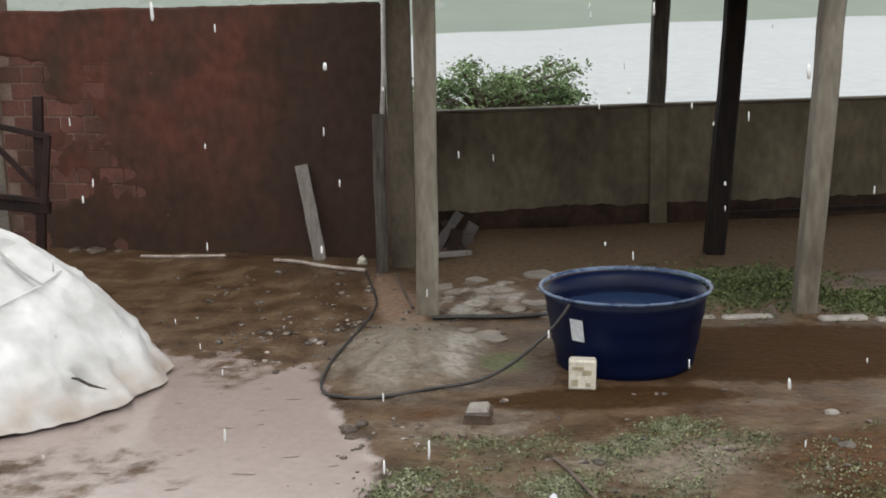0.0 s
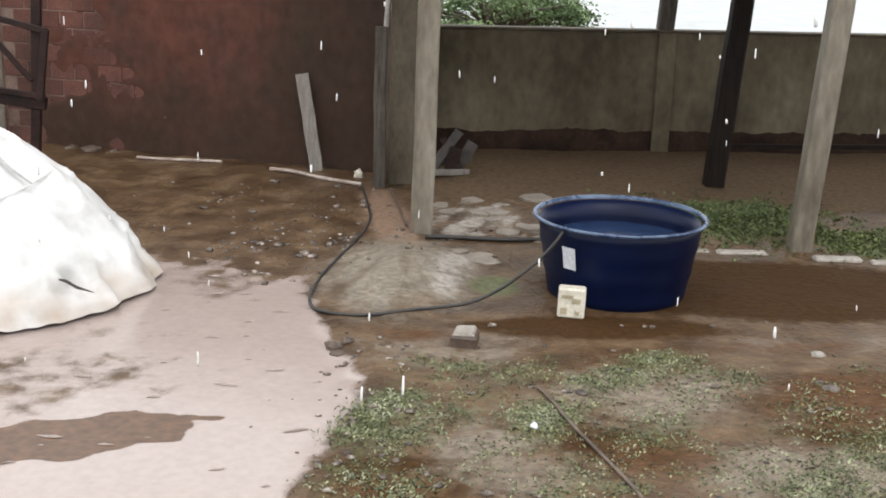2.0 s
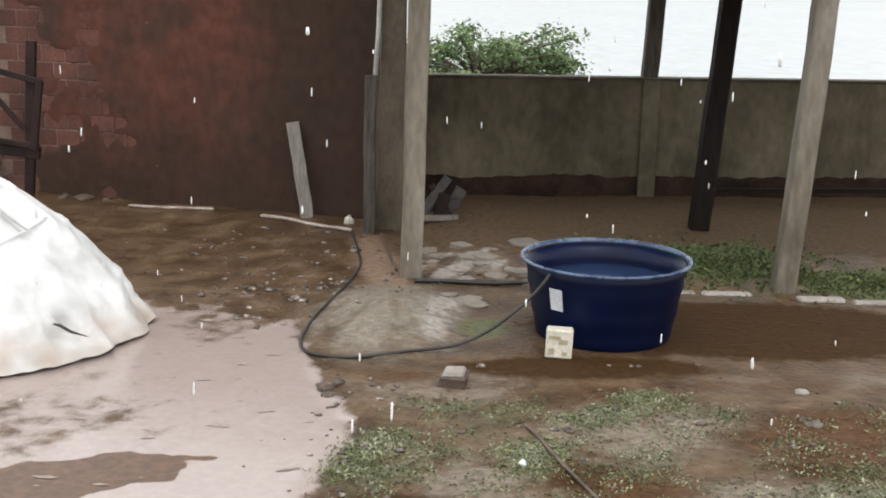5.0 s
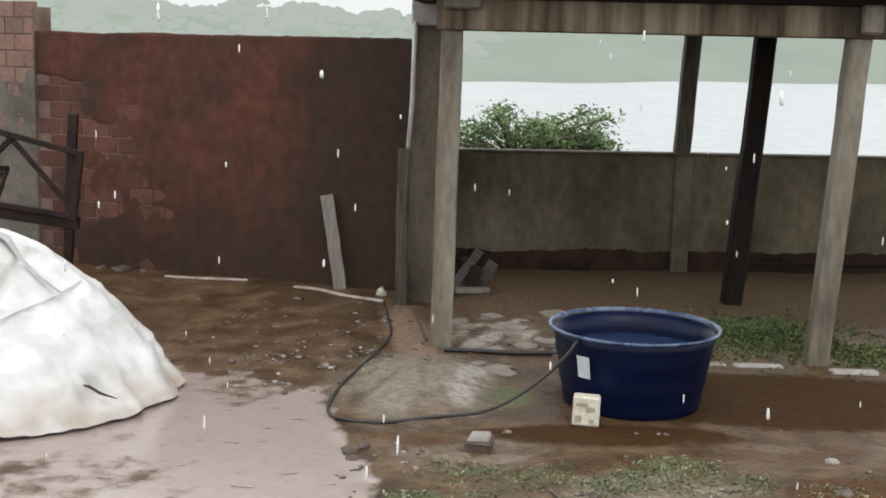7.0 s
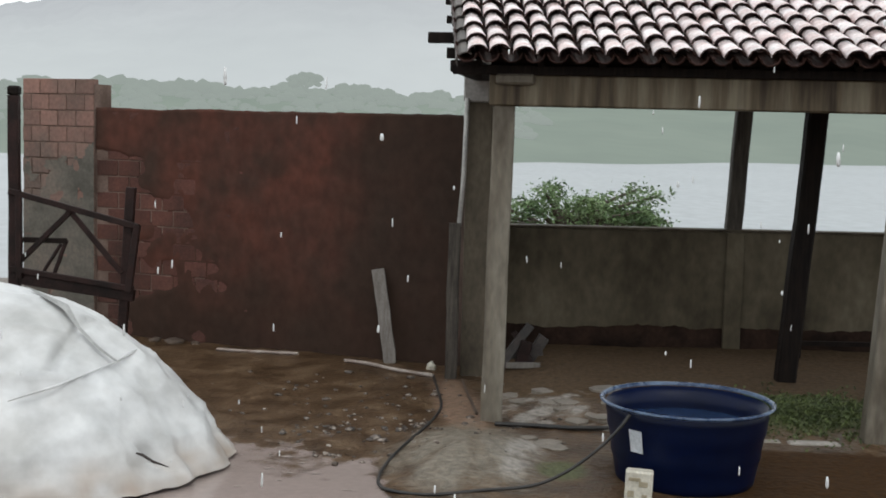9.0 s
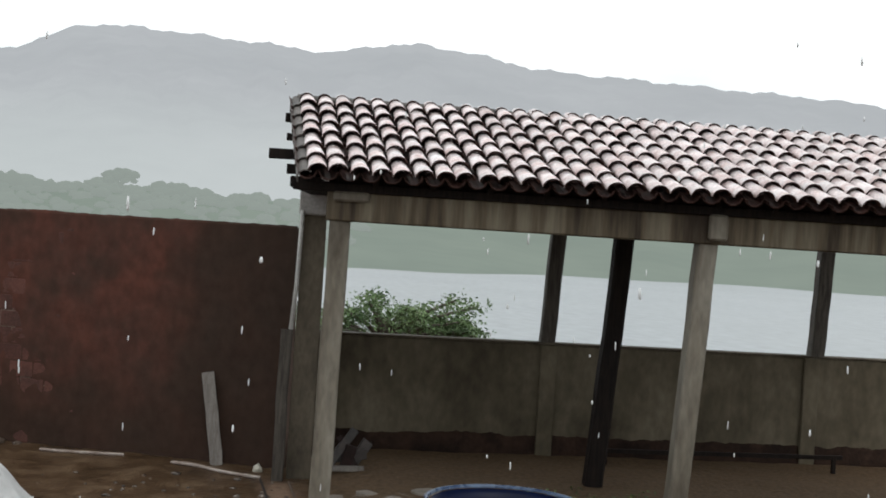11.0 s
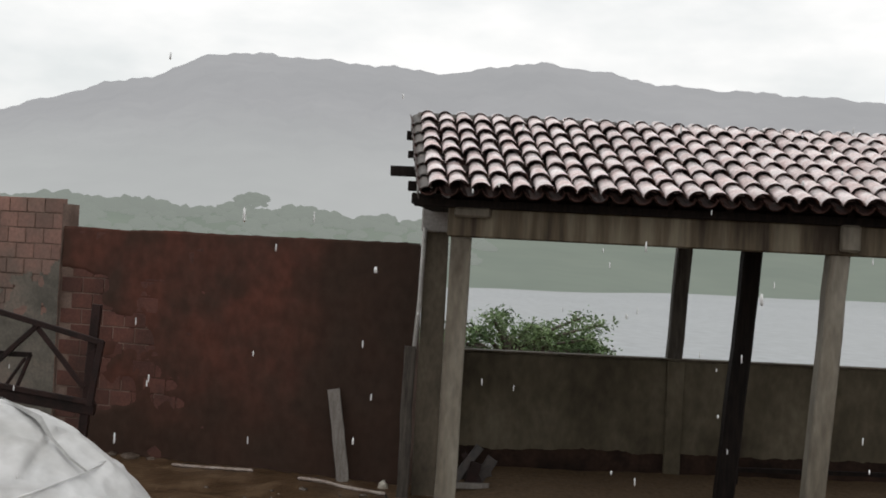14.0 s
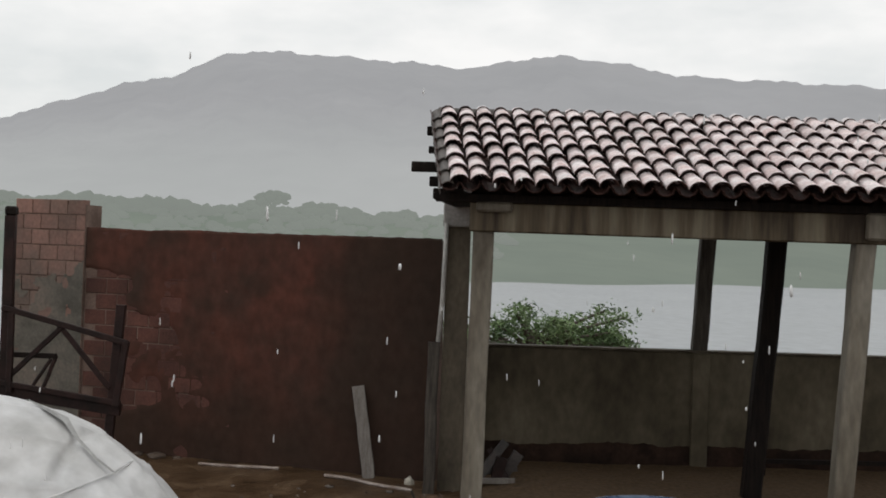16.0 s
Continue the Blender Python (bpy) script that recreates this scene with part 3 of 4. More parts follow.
rng = random.Random(5)
blobs = []
for k in range(620):
    az = rng.uniform(-27, 2)
    r = MID_R - 260 * rng.random() ** 2.2
    s = rng.uniform(1.8, 4.6)
    blobs.append(((r * math.sin(radians(az)), r * math.cos(radians(az)), mid_height(az, r) + s * 0.2), (s, s, s * rng.uniform(0.4, 0.8)), 0.5, k))
for az, s in ((-14.8, 6.5), (-14.3, 6), (-13.7, 6), (-13.1, 6), (-12.6, 5), (-15.2, 7), (-15.9, 6), (-16.4, 4), (-12.0, 4), (-7.2, 5), (-6.6, 4), (-5.2, 4)):
    blobs.append(((640 * math.sin(radians(az)), 640 * math.cos(radians(az)), mid_height(az, 640) + 2.5), (s, s, s * 0.8), 0.6, az))
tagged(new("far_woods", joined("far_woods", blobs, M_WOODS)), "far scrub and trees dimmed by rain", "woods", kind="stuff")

# a lone flat-topped tree on the far slope
far_tree = empty("flat_topped_tree", "lone flat-topped tree on the far hazy slope", "tree")
a_ = radians(-9.0)
fx, fy = 640 * math.sin(a_), 640 * math.cos(a_)
fz = mid_height(-9.0, 640)
far_tree.location = (fx, fy, fz - 5.5)
far_tree.scale = (1.2, 1.2, 1.2)
bm = bmesh.new()
rod(bm, [(0, 0, -1), (0.4, 0, 5), (0.1, 0, 11)], [0.9, 0.7, 0.5], 7)
for k in range(5):
    a = k * 1.257
    rod(bm, [(0.2, 0, 7), (math.cos(a) * 4, math.sin(a) * 4, 12.0)], [0.5, 0.2], 5)
part("trunk", bm, M_WOODS, far_tree)
blobs = []
for k in range(60):
    a, q, w = rng.uniform(0, 6.28), rng.uniform(0, 8.0), rng.uniform(1.2, 2.8)
    blobs.append(((math.cos(a) * q, math.sin(a) * q, 12.6 - 0.045 * q * q + rng.uniform(-1.2, 1.2)), (w, w, w * 0.6), 0.6, k + 50))
far_crown = new("crown", joined("crown", blobs, M_WOODS))
far_crown.parent = far_tree

# ---- the old brick yard wall and the gate pier ----
WALL_A, WALL_B = Vector((-0.28, 12.53, 0)), Vector((-4.55, 13.815, 0))
wall_dir = (WALL_B - WALL_A).normalized()
wall_out = Vector((wall_dir.y, -wall_dir.x, 0))
if wall_out.y > 0:
    wall_out = -wall_out
WALL_LEN, WALL_TOP = (WALL_B - WALL_A).length, 2.6
# frame of the wall: x runs from the shed to the gate, y outwards to the yard, z up
wall_m = Matrix(((wall_dir.x, wall_out.x, 0, WALL_A.x), (wall_dir.y, wall_out.y, 0, WALL_A.y), (0, 0, 1, 0), (0, 0, 0, 1)))

bm = bmesh.new()
box(bm, (0, -0.12, -0.1), (WALL_LEN, -0.004, WALL_TOP), wall_m, 0)
wall_left = whole("wall_yard", bm, M_MORTAR, "tall dark red brick wall, smeared with slurry", "wall", kind="structure")


def coat_sheet():
    """The slurry that hides the joints, worn through towards the gate, with an uneven top and a damp stain by the pier."""
    nx, nz = 150, 84
    bm = bmesh.new()
    damp = bm.verts.layers.float.new("damp")
    rows = []
    for k in range(nz + 1):
        z = -0.08 + (WALL_TOP + 0.1) * k / nz
        reach = WALL_LEN - 0.01
        row = []
        for i in range(nx + 1):
            x = reach * i / nx
            top = 0.02 * noise.noise(Vector((x * 1.5, 7, 0))) + 0.012 * noise.noise(Vector((x * 9, 2, 0))) if k == nz else 0
            y = 0.012 + 0.010 * noise.noise(Vector((x * 1.7, z * 1.7, 0))) + 0.004 * noise.noise(Vector((x * 7, z * 7, 2)))
            worn = 0.9 * noise.noise(Vector((x * 1.5, z * 2.6, 6))) + 0.35 * noise.noise(Vector((x * 5, z * 7, 1))) + 0.5 * (x - 3.15) - 1.6 * float(step(2.0, 2.3, z)) - 0.35 * float(step(0.7, 0.3, z))
            y += (-0.012 - y) * float(step(0.0, 0.35, worn))
            v = bm.verts.new(wall_m @ Vector((x, y, z + top)))
            rag = 0.45 * noise.noise(Vector((x * 1.6, z * 1.3, 4))) + 0.2 * noise.noise(Vector((x * 5, z * 3.4, 8)))
            side = float(step(1.62, 0.98, x + rag + 0.22 * (z - 1.6)))
            foot = 0.8 * float(step(1.25, 0.45, z + 0.8 * rag + 0.1 * (x - 1.5)))
            patch = 0.55 * float(step(0.22, 0.5, noise.noise(Vector((x * 1.9, z * 2.2, 21))) + 0.3 * noise.noise(Vector((x * 6, z * 6, 3)))))
            v[damp] = max(0.85 * side, foot, patch)
            row.append(v)
        rows.append(row)
    for k in range(nz):
        for i in range(nx):
            bm.faces.new((rows[k][i], rows[k][i + 1], rows[k + 1][i + 1], rows[k + 1][i]))
    back = [bm.verts.new(wall_m @ Vector((reach * i / nx, -0.125, WALL_TOP + 0.02 + 0.02 * noise.noise(Vector((reach * i / nx * 1.5, 7, 0)))))) for i in range(nx + 1)]
    for i in range(nx):
        bm.faces.new((rows[-1][i], rows[-1][i + 1], back[i + 1], back[i]))
    bmesh.ops.recalc_face_normals(bm, faces=bm.faces)
    return bm


part("slurry_coat", coat_sheet(), M_COAT, wall_left, "dark red-brown slurry over the brick, damp beside the pier", smooth=True)

# gate pier of paler brick
PIER_N = 4
PIER_W, PIER_TOP = PIER_N * 0.246, 2.9
pier_m = Matrix.Translation(WALL_B + wall_dir * 0.002) @ wall_m.to_3x3().to_4x4()
bm = bmesh.new()
box(bm, (0, -0.30, -0.1), (PIER_W, 0.03, PIER_TOP - 0.01), pier_m, 0)
gate_pier = whole("wall_gate_pier", bm, M_MORTAR, "weathered pale brick gate pier", "wall", kind="structure")

bm = bmesh.new()
cols_, rows_ = 40, 96
gridv = {}
for k in range(rows_ + 1):
    for i in range(cols_ + 1):
        x, z = PIER_W * i / cols_, -0.05 + 2.7 * k / rows_
        y = 0.046 + 0.006 * noise.noise(Vector((x * 6, z * 6, 3)))
        gridv[i, k] = (x, y, z)
made = {}
for k in range(rows_):
    for i in range(cols_):
        x, y, z = gridv[i, k]
        n = noise.noise(Vector((x * 2.6, z * 2.0, 9.1))) + 0.5 * noise.noise(Vector((x * 8, z * 8, 2.2)))
        if n > 0.42 - 0.75 * max(0.0, z - 1.5) + 0.25 * (1.0 - z) + 0.55 * float(step(0.5, 0.2, x)) * float(step(2.75, 2.3, z)):
            continue
        quad = [(i, k), (i + 1, k), (i + 1, k + 1), (i, k + 1)]
        for q in quad:
            if q not in made:
                made[q] = bm.verts.new(pier_m @ Vector(gridv[q]))
        bm.faces.new([made[q] for q in quad])
bmesh.ops.recalc_face_normals(bm, faces=bm.faces)
part("smeared_render", bm, M_PIERCOAT, gate_pier, "grey-brown render smeared over the brick", smooth=True)

# ---- the open shed ----
U = Vector((0.9945, -0.1045, 0))
V = Vector((0.1045, 0.9945, 0))
O = Vector((0.06, 10.12, 0))
shed_m = Matrix(((U.x, V.x, 0, O.x), (U.y, V.y, 0, O.y), (0, 0, 1, 0), (0, 0, 0, 1)))


def column(name, a, b, w, mat, label, group=""):
    bm = bmesh.new()
    bar(bm, a, b, w, w, 0.015, 0.006, 9)
    return whole(name, bm, mat, label, "column", group)


column("concrete_column", (0.085, 10.14, -0.1), (0.12, 10.14, 2.68), 0.185, M_CONCRETE, "stained square concrete column at the shed corner", "front columns of the shed")
column("concrete_column", (3.193, 9.789, -0.1), (3.354, 9.789, 2.68), 0.175, M_CONCRETE, "stained leaning concrete column beside grass", "front columns of the shed")
column("concrete_column", (6.4, 9.42, -0.1), (6.5, 9.42, 2.68), 0.19, M_CONCRETE, "stained square concrete column under the long beam", "front columns of the shed")
bm = bmesh.new()
box(bm, (-0.06, -0.1, 2.668), (7.3, 0.1, 2.93), shed_m, 0.012)
front_beam = whole("concrete_beam", bm, M_BEAM, "long concrete beam streaked with brown rain stains", "beam")
for lo_, hi_ in (((0.0, -0.16, 2.84), (0.32, -0.1, 2.93)), ((3.29, -0.17, 2.70), (3.46, -0.1, 2.93))):
    bm = bmesh.new()
    box(bm, lo_, hi_, shed_m, 0.02)
    part("corbel", bm, M_CONCRETE, front_beam)

# added dark strip: fills the gap below the tiles with the eave's black shade
bm = bmesh.new()
box(bm, (-0.05, -0.09, 2.932), (7.3, 0.09, 3.085), shed_m, 0.01)
whole("eave_shade_strip", bm, M_WOOD_DARK, "dark strip added for the shade under the eave", "beam")

# pier at the end of the yard wall, its cement cap and a pipe beside it
bm = bmesh.new()
bar(bm, (-0.115, 12.12, -0.1), (-0.105, 12.12, 2.74), 0.25, 0.25, 0.01, 0.004, 8)
wall_pier = whole("cement_pier", bm, M_PIER, "dark damp cement pier at the end of the brick wall", "pier")
bm = bmesh.new()
box(bm, (-0.27, 11.94, 2.742), (0.035, 12.3, 3.16), None, 0.015)
part("cap", bm, M_CAP, wall_pier, "pale cement cap block")
# thin dark plate on the cap's face, coloured as a hole in shade
bm = bmesh.new()
box(bm, (-0.15, 11.935, 3.02), (0.02, 11.945, 3.10), None, 0)
part("slot_shade", bm, M_DARK_SCRAP_SHADE, wall_pier)
bm = bmesh.new()
rod(bm, [(-0.29, 11.94, 1.4), (-0.25, 11.93, 2.0), (-0.232, 11.93, 2.78)], 0.024, 10)
whole("drain_pipe", bm, M_PVC, "thin pale plastic pipe running down the pier", "pipe", smooth=True)
bm = bmesh.new()
bar(bm, (-0.325, 11.86, -0.05), (-0.325, 11.9, 1.55), 0.12, 0.07, 0.012, 0.006, 8)
whole("short_post", bm, M_WOOD_GREY, "short grey weathered post leaning against the pier", "post")

# side and tie beams, posts at the back
bm = bmesh.new()
box(bm, (-0.42, 0.12, 2.95), (-0.16, 4.4, 3.05), shed_m, 0.01)
whole("side_beam", bm, M_WOOD_DARK, "dark timber beam along the shed's open end", "beam")
bm = bmesh.new()
bar(bm, (2.960, 11.858, -0.1), (3.176, 11.858, 3.15), 0.19, 0.19, 0.02, 0.008, 12)
whole("dark_wooden_post", bm, M_WOOD_DARK, "dark rough-hewn wooden post standing on bare earth", "post")
for xa, xb in ((2.744, 2.824), (6.09, 6.17)):
    bm = bmesh.new()
    bar(bm, (xa, 13.66, 1.44), (xb, 13.66, 3.2), 0.175, 0.17, 0.015, 0.006, 8)
    whole("grey_roof_post", bm, M_WOOD_GREY, "grey roof post standing on the low back wall", "post", "posts on the back wall")

# low back wall with pilasters and a damp foot
BW_A, BW_B = Vector((-0.5, 13.38, 0)), Vector((9.0, 13.98, 0))
bw_dir = (BW_B - BW_A).normalized()
bw_out = Vector((bw_dir.y, -bw_dir.x, 0))
bw_m = Matrix(((bw_dir.x, bw_out.x, 0, BW_A.x), (bw_dir.y, bw_out.y, 0, BW_A.y), (0, 0, 1, 0), (0, 0, 0, 1)))
bm = bmesh.new()
box(bm, (0, -0.14, -0.6), ((BW_B - BW_A).length, 0, 1.41), bw_m, 0.01)
back_wall = whole("wall_back", bm, M_BACKWALL, "low grey-green rendered wall behind the shed", "wall", kind="structure")
bm = bmesh.new()
box(bm, (0, -0.17, 1.412), ((BW_B - BW_A).length, 0.02, 1.44), bw_m, 0.008)
part("coping", bm, M_PIER, back_wall)
for u in (3.26, 6.61):
    bm = bmesh.new()
    box(bm, (u - 0.1, 0.002, -0.1), (u + 0.1, 0.05, 1.41), bw_m, 0.01)
    part("pilaster", bm, M_BACKWALL, back_wall)
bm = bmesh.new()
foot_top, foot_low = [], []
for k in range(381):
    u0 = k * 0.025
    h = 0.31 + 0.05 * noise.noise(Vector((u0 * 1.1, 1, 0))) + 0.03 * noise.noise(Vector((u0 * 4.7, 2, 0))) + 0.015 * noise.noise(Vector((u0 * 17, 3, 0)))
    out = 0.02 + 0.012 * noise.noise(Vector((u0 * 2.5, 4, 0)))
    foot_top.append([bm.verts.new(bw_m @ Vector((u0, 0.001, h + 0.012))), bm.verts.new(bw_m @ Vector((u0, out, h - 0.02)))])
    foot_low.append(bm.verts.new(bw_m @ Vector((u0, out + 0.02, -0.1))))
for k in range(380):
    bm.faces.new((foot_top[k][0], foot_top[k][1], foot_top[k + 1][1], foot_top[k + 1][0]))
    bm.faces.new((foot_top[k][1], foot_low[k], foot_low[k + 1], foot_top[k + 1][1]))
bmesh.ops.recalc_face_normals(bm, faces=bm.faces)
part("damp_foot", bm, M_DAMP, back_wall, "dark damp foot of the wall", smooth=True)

# ---- the roof ----
E0 = Vector((-0.10, 9.76, 3.02))
RIDGE = Vector((-0.16, 2.155, 0.875))
PITCH, COLS, ROWS_UP = 0.182, 40, 7
SAG = 0.014  # how far the ridge sinks for every metre from the open end
slope = RIDGE.normalized()
nrm = U.cross(slope).normalized()
if nrm.z < 0:
    nrm = -nrm
across = slope.cross(nrm)
expo = RIDGE.length / ROWS_UP

roof = empty("tiled_roof", "wet clay barrel-tile roof over the open shed", "roof")


def barrel(bm, m, r0, r1, length, t=0.012, seg=7):
    """One half-round tile: low end at 0, r0 its radius there, r1 at the upper end."""
    rings = []
    for y, r in ((0, r0), (length, r1)):
        for rr in (r, r - t):
            rings.append([bm.verts.new(m @ Vector((-rr * math.cos(math.pi * k / seg), y, rr * 0.82 * math.sin(math.pi * k / seg)))) for k in range(seg + 1)])
    lo_o, lo_i, hi_o, hi_i = rings
    for k in range(seg):
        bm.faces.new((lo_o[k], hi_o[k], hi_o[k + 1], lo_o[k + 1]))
        # mouth and underside take the dark tone: their shade is in the colour
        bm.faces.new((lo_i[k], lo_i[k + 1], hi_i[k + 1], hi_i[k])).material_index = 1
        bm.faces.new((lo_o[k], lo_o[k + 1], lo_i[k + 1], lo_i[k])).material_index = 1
        bm.faces.new((hi_o[k], hi_i[k], hi_i[k + 1], hi_o[k + 1]))
    bm.faces.new((lo_o[0], lo_i[0], hi_i[0], hi_o[0]))
    bm.faces.new((lo_o[-1], hi_o[-1], hi_i[-1], lo_i[-1]))


def tile_frame(i, j, lift, tip=0.0, back=False):
    """Where tile i along the eave, j up the slope lies."""
    s = Vector((slope.x, -slope.y, slope.z)) if back else slope
    base = E0 + U * (i * PITCH)
    if back:
        base = base + Vector((0, RIDGE.y * 2, 0))
    n = U.cross(s).normalized()
    if n.z < 0:
        n = -n
    y = (s + n * tip).normalized()
    x = y.cross(n).normalized()
    z = x.cross(y)
    p = base + s * (j * expo) + n * lift
    p.z -= SAG * max(i, 0) * PITCH * j / ROWS_UP
    return Matrix(((x.x, y.x, z.x, p.x), (x.y, y.y, z.y, p.y), (x.z, y.z, z.z, p.z), (0, 0, 0, 1)))


bm = bmesh.new()
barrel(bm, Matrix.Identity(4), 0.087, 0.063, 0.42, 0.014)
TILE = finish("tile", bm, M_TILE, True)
TILE.materials.append(M_TILE_SHADE)
rngt = random.Random(11)

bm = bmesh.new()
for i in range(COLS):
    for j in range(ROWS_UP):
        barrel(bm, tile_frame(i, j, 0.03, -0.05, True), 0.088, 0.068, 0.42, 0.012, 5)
rear = part("rear_tiles", bm, M_TILE_SHADE, roof)
rear["kind"] = "stuff"
# deck and battens under the tiles
for j in range(ROWS_UP):
    bm = bmesh.new()
    p = E0 + slope * (j * expo * 0.98 + 0.3) - nrm * 0.05
    bar(bm, p - U * 0.12, p + U * (COLS * PITCH), 0.05, 0.035, 0.004)
    part("batten", bm, M_WOOD_DARK, roof)
for k in range(15):
    bm = bmesh.new()
    p = E0 + U * (0.02 + k * 0.5) - nrm * 0.1
    bar(bm, p + slope * 0.2, p + RIDGE * 0.99, 0.05, 0.07, 0.004)
    part("rafter", bm, M_WOOD_DARK, roof)
# purlins that stick out past the open end
for f, z0, out, w in ((0.50, -0.19, 0.26, 0.095), (0.33, -0.20, 0.10, 0.09), (0.68, -0.15, 0.08, 0.07), (0.96, -0.15, 0.08, 0.09), (0.1, -0.16, 0.06, 0.08)):
    bm = bmesh.new()
    p = E0 + RIDGE * f + nrm * (z0 + 0.0)
    bar(bm, p - U * (0.14 + out), p + U * (COLS * PITCH - 0.1), w, w, 0.008, 0.003, 12)
    part("purlin", bm, M_WOOD_DARK, roof, "dark purlin end sticking out")
for j in range(ROWS_UP):
    bm = bmesh.new()
    barrel(bm, tile_frame(-0.62, j, 0.0, -0.05) @ pose(0, 0, 0, 0, -38, 0), 0.08, 0.065, 0.42, 0.012, 5)
    part("verge_tile", bm, M_RIDGE, roof)

# ---- the wooden gate ----
GY = 12.05
gate = empty("wooden_gate", "old red-brown timber gate with crossed braces, hanging askew", "gate")
for name, a, b, w in (("post", (-4.835, GY + 0.06, -0.1), (-4.825, GY + 0.06, 2.70), 0.095),
                      ("rail", (-4.86, GY, 1.735), (-3.53, GY, 1.405), 0.052),
                      ("rail", (-4.86, GY, 0.945), (-3.585, GY, 0.77), 0.05),
                      ("rail", (-4.86, GY + 0.07, 0.855), (-3.60, GY + 0.07, 0.695), 0.105),
                      ("stile", (-3.545, GY, 1.42), (-3.635, GY, 0.74), 0.06),
                      ("stile", (-4.76, GY, 1.74), (-4.765, GY, 0.85), 0.055),
                      ("brace", (-4.225, GY + 0.03, 1.56), (-4.80, GY + 0.03, 0.985), 0.048),
                      ("brace", (-4.27, GY + 0.04, 1.57), (-3.72, GY + 0.04, 0.93), 0.046),
                      ("brace", (-4.30, GY + 0.08, 1.24), (-4.43, GY + 0.08, 0.90), 0.034),
                      ("brace", (-4.36, GY + 0.09, 1.20), (-4.55, GY + 0.09, 0.90), 0.03),
                      ("post", (-3.63, GY + 0.08, 1.80), (-3.75, GY + 0.08, -0.1), 0.082)):
    bm = bmesh.new()
    bar(bm, a, b, w * 1.15, w * 0.9, 0.006, 0.004, 6)
    part(name, bm, M_WOOD_GATE if name != "post" or w < 0.1 else M_WOOD_DARK, gate)
bm = bmesh.new()
box(bm, (-4.885, GY + 0.01, 2.70), (-4.765, GY + 0.12, 2.80), None, 0.02)
part("post_head", bm, M_WOOD_DARK, gate)
bm = bmesh.new()
box(bm, (-4.86, GY + 0.045, 1.21), (-4.29, GY + 0.085, 1.265), None, 0.006)
part("latch_bar", bm, M_WOOD_DARK, gate)

# ---- the covered heap ----
TC = (-3.6, 8.42)


def tarp_mesh():
    nr, na = 90, 260
    bm = bmesh.new()
    mud = []
    rows = []
    for k in range(nr + 1):
        rho = k / nr
        row = []
        for i in range(na):
            a = math.tau * i / na
            edge = 1 + 0.03 * math.sin(3 * a + 1) + 0.02 * math.sin(7 * a) + 0.012 * math.sin(17 * a + 2)
            x = 1.73 * rho * math.cos(a) * edge
            y = 1.32 * rho * math.sin(a) * edge
            z = 1.29 * max(0.0, 1 - rho ** 1.8) ** 0.8
            p = Vector((TC[0] + x, TC[1] + y, z))
            # draped folds: sharp creases across, soft bulges between
            q = Vector((p.x * 1.1, p.y * 1.1, p.z * 1.3))
            crease = 1 - abs(noise.noise(q * 1.5 + Vector((3, 1, 7)))) * 2
            bulge = noise.noise(q * 1.1)
            fine = noise.noise(q * 5.2)
            amp = math.sin(min(1, rho * 1.6) * math.pi / 2)
            dist = noise.voronoi(Vector((p.x * 1.25, p.y * 1.25, p.z * 1.9)) + Vector((0.25 * fine, 0.25 * bulge, 2.0)))[0]
            seam = math.exp(-(dist[1] - dist[0]) / 0.07)
            d = 0.035 * bulge + 0.014 * seam + 0.022 * max(crease, 0) ** 9 + 0.003 * fine
            hem = max(0.0, (rho - 0.86) / 0.14)
            d += hem * (0.05 * noise.noise(Vector((math.cos(a) * 5, math.sin(a) * 5, 1))) + 0.03 * noise.noise(Vector((math.cos(a) * 14, math.sin(a) * 14, 5))))
            # two slack rope lines that press the sheet in
            d -= 0.045 * math.exp(-((p.x + 2.86 - 0.22 * (p.z - 0.8)) / 0.035) ** 2) * (1 if 0.78 < p.z < 1.5 and p.y < 8.45 else 0)
            slit = math.exp(-(((p.x + 2.19) * 0.75 + (p.z - 0.24) * 0.9) / 0.02) ** 2 - (((p.x + 2.19) * 0.9 - (p.z - 0.24) * 0.7) / 0.13) ** 2)
            out = Vector((x / 1.94, y / 1.42, 0.55)).normalized()
            p += out * (d * amp)
            if p.y < 8.4:
                p -= out * 0.11 * slit
            if rho > 0.93:
                p.z = max(p.z, 0.0) * 0.8 + 0.03 * max(0.0, noise.noise(Vector((math.cos(a) * 11, math.sin(a) * 11, 9))))
            p.z = max(p.z, gz(p.x, p.y) + 0.004)
            row.append(bm.verts.new(p))
            m = step(0.30, 0.02, p.z + 0.12 * noise.noise(q * 3.3)) * (0.5 + 0.5 * noise.noise(q * 6)) if p.z < 0.5 else 0
            mud.append(float(np.clip(m, 0, 1)))
        rows.append(row)
    for k in range(nr):
        for i in range(na):
            bm.faces.new((rows[k][i], rows[k + 1][i], rows[k + 1][(i + 1) % na], rows[k][(i + 1) % na]))
    bmesh.ops.remove_doubles(bm, verts=rows[0], dist=0.02)
    me = finish("tarpaulin", bm, M_TARP, True)
    a = me.attributes.new("mud", "FLOAT", "POINT")
    n = len(me.vertices)
    vals = mud[-n:] if len(mud) >= n else mud + [0] * (n - len(mud))
    a.data.foreach_set("value", np.array(vals, dtype=np.float32))
    return me


heap = tagged(new("tarpaulin", tarp_mesh()), "creased white plastic tarpaulin draped over a mound, muddy hem", "tarpaulin")


def heap_front(x, z, lift):
    """A place on the yard side of the heap at that x and height."""
    rho = (1 - (z / 1.29) ** 1.25) ** (1 / 1.8)
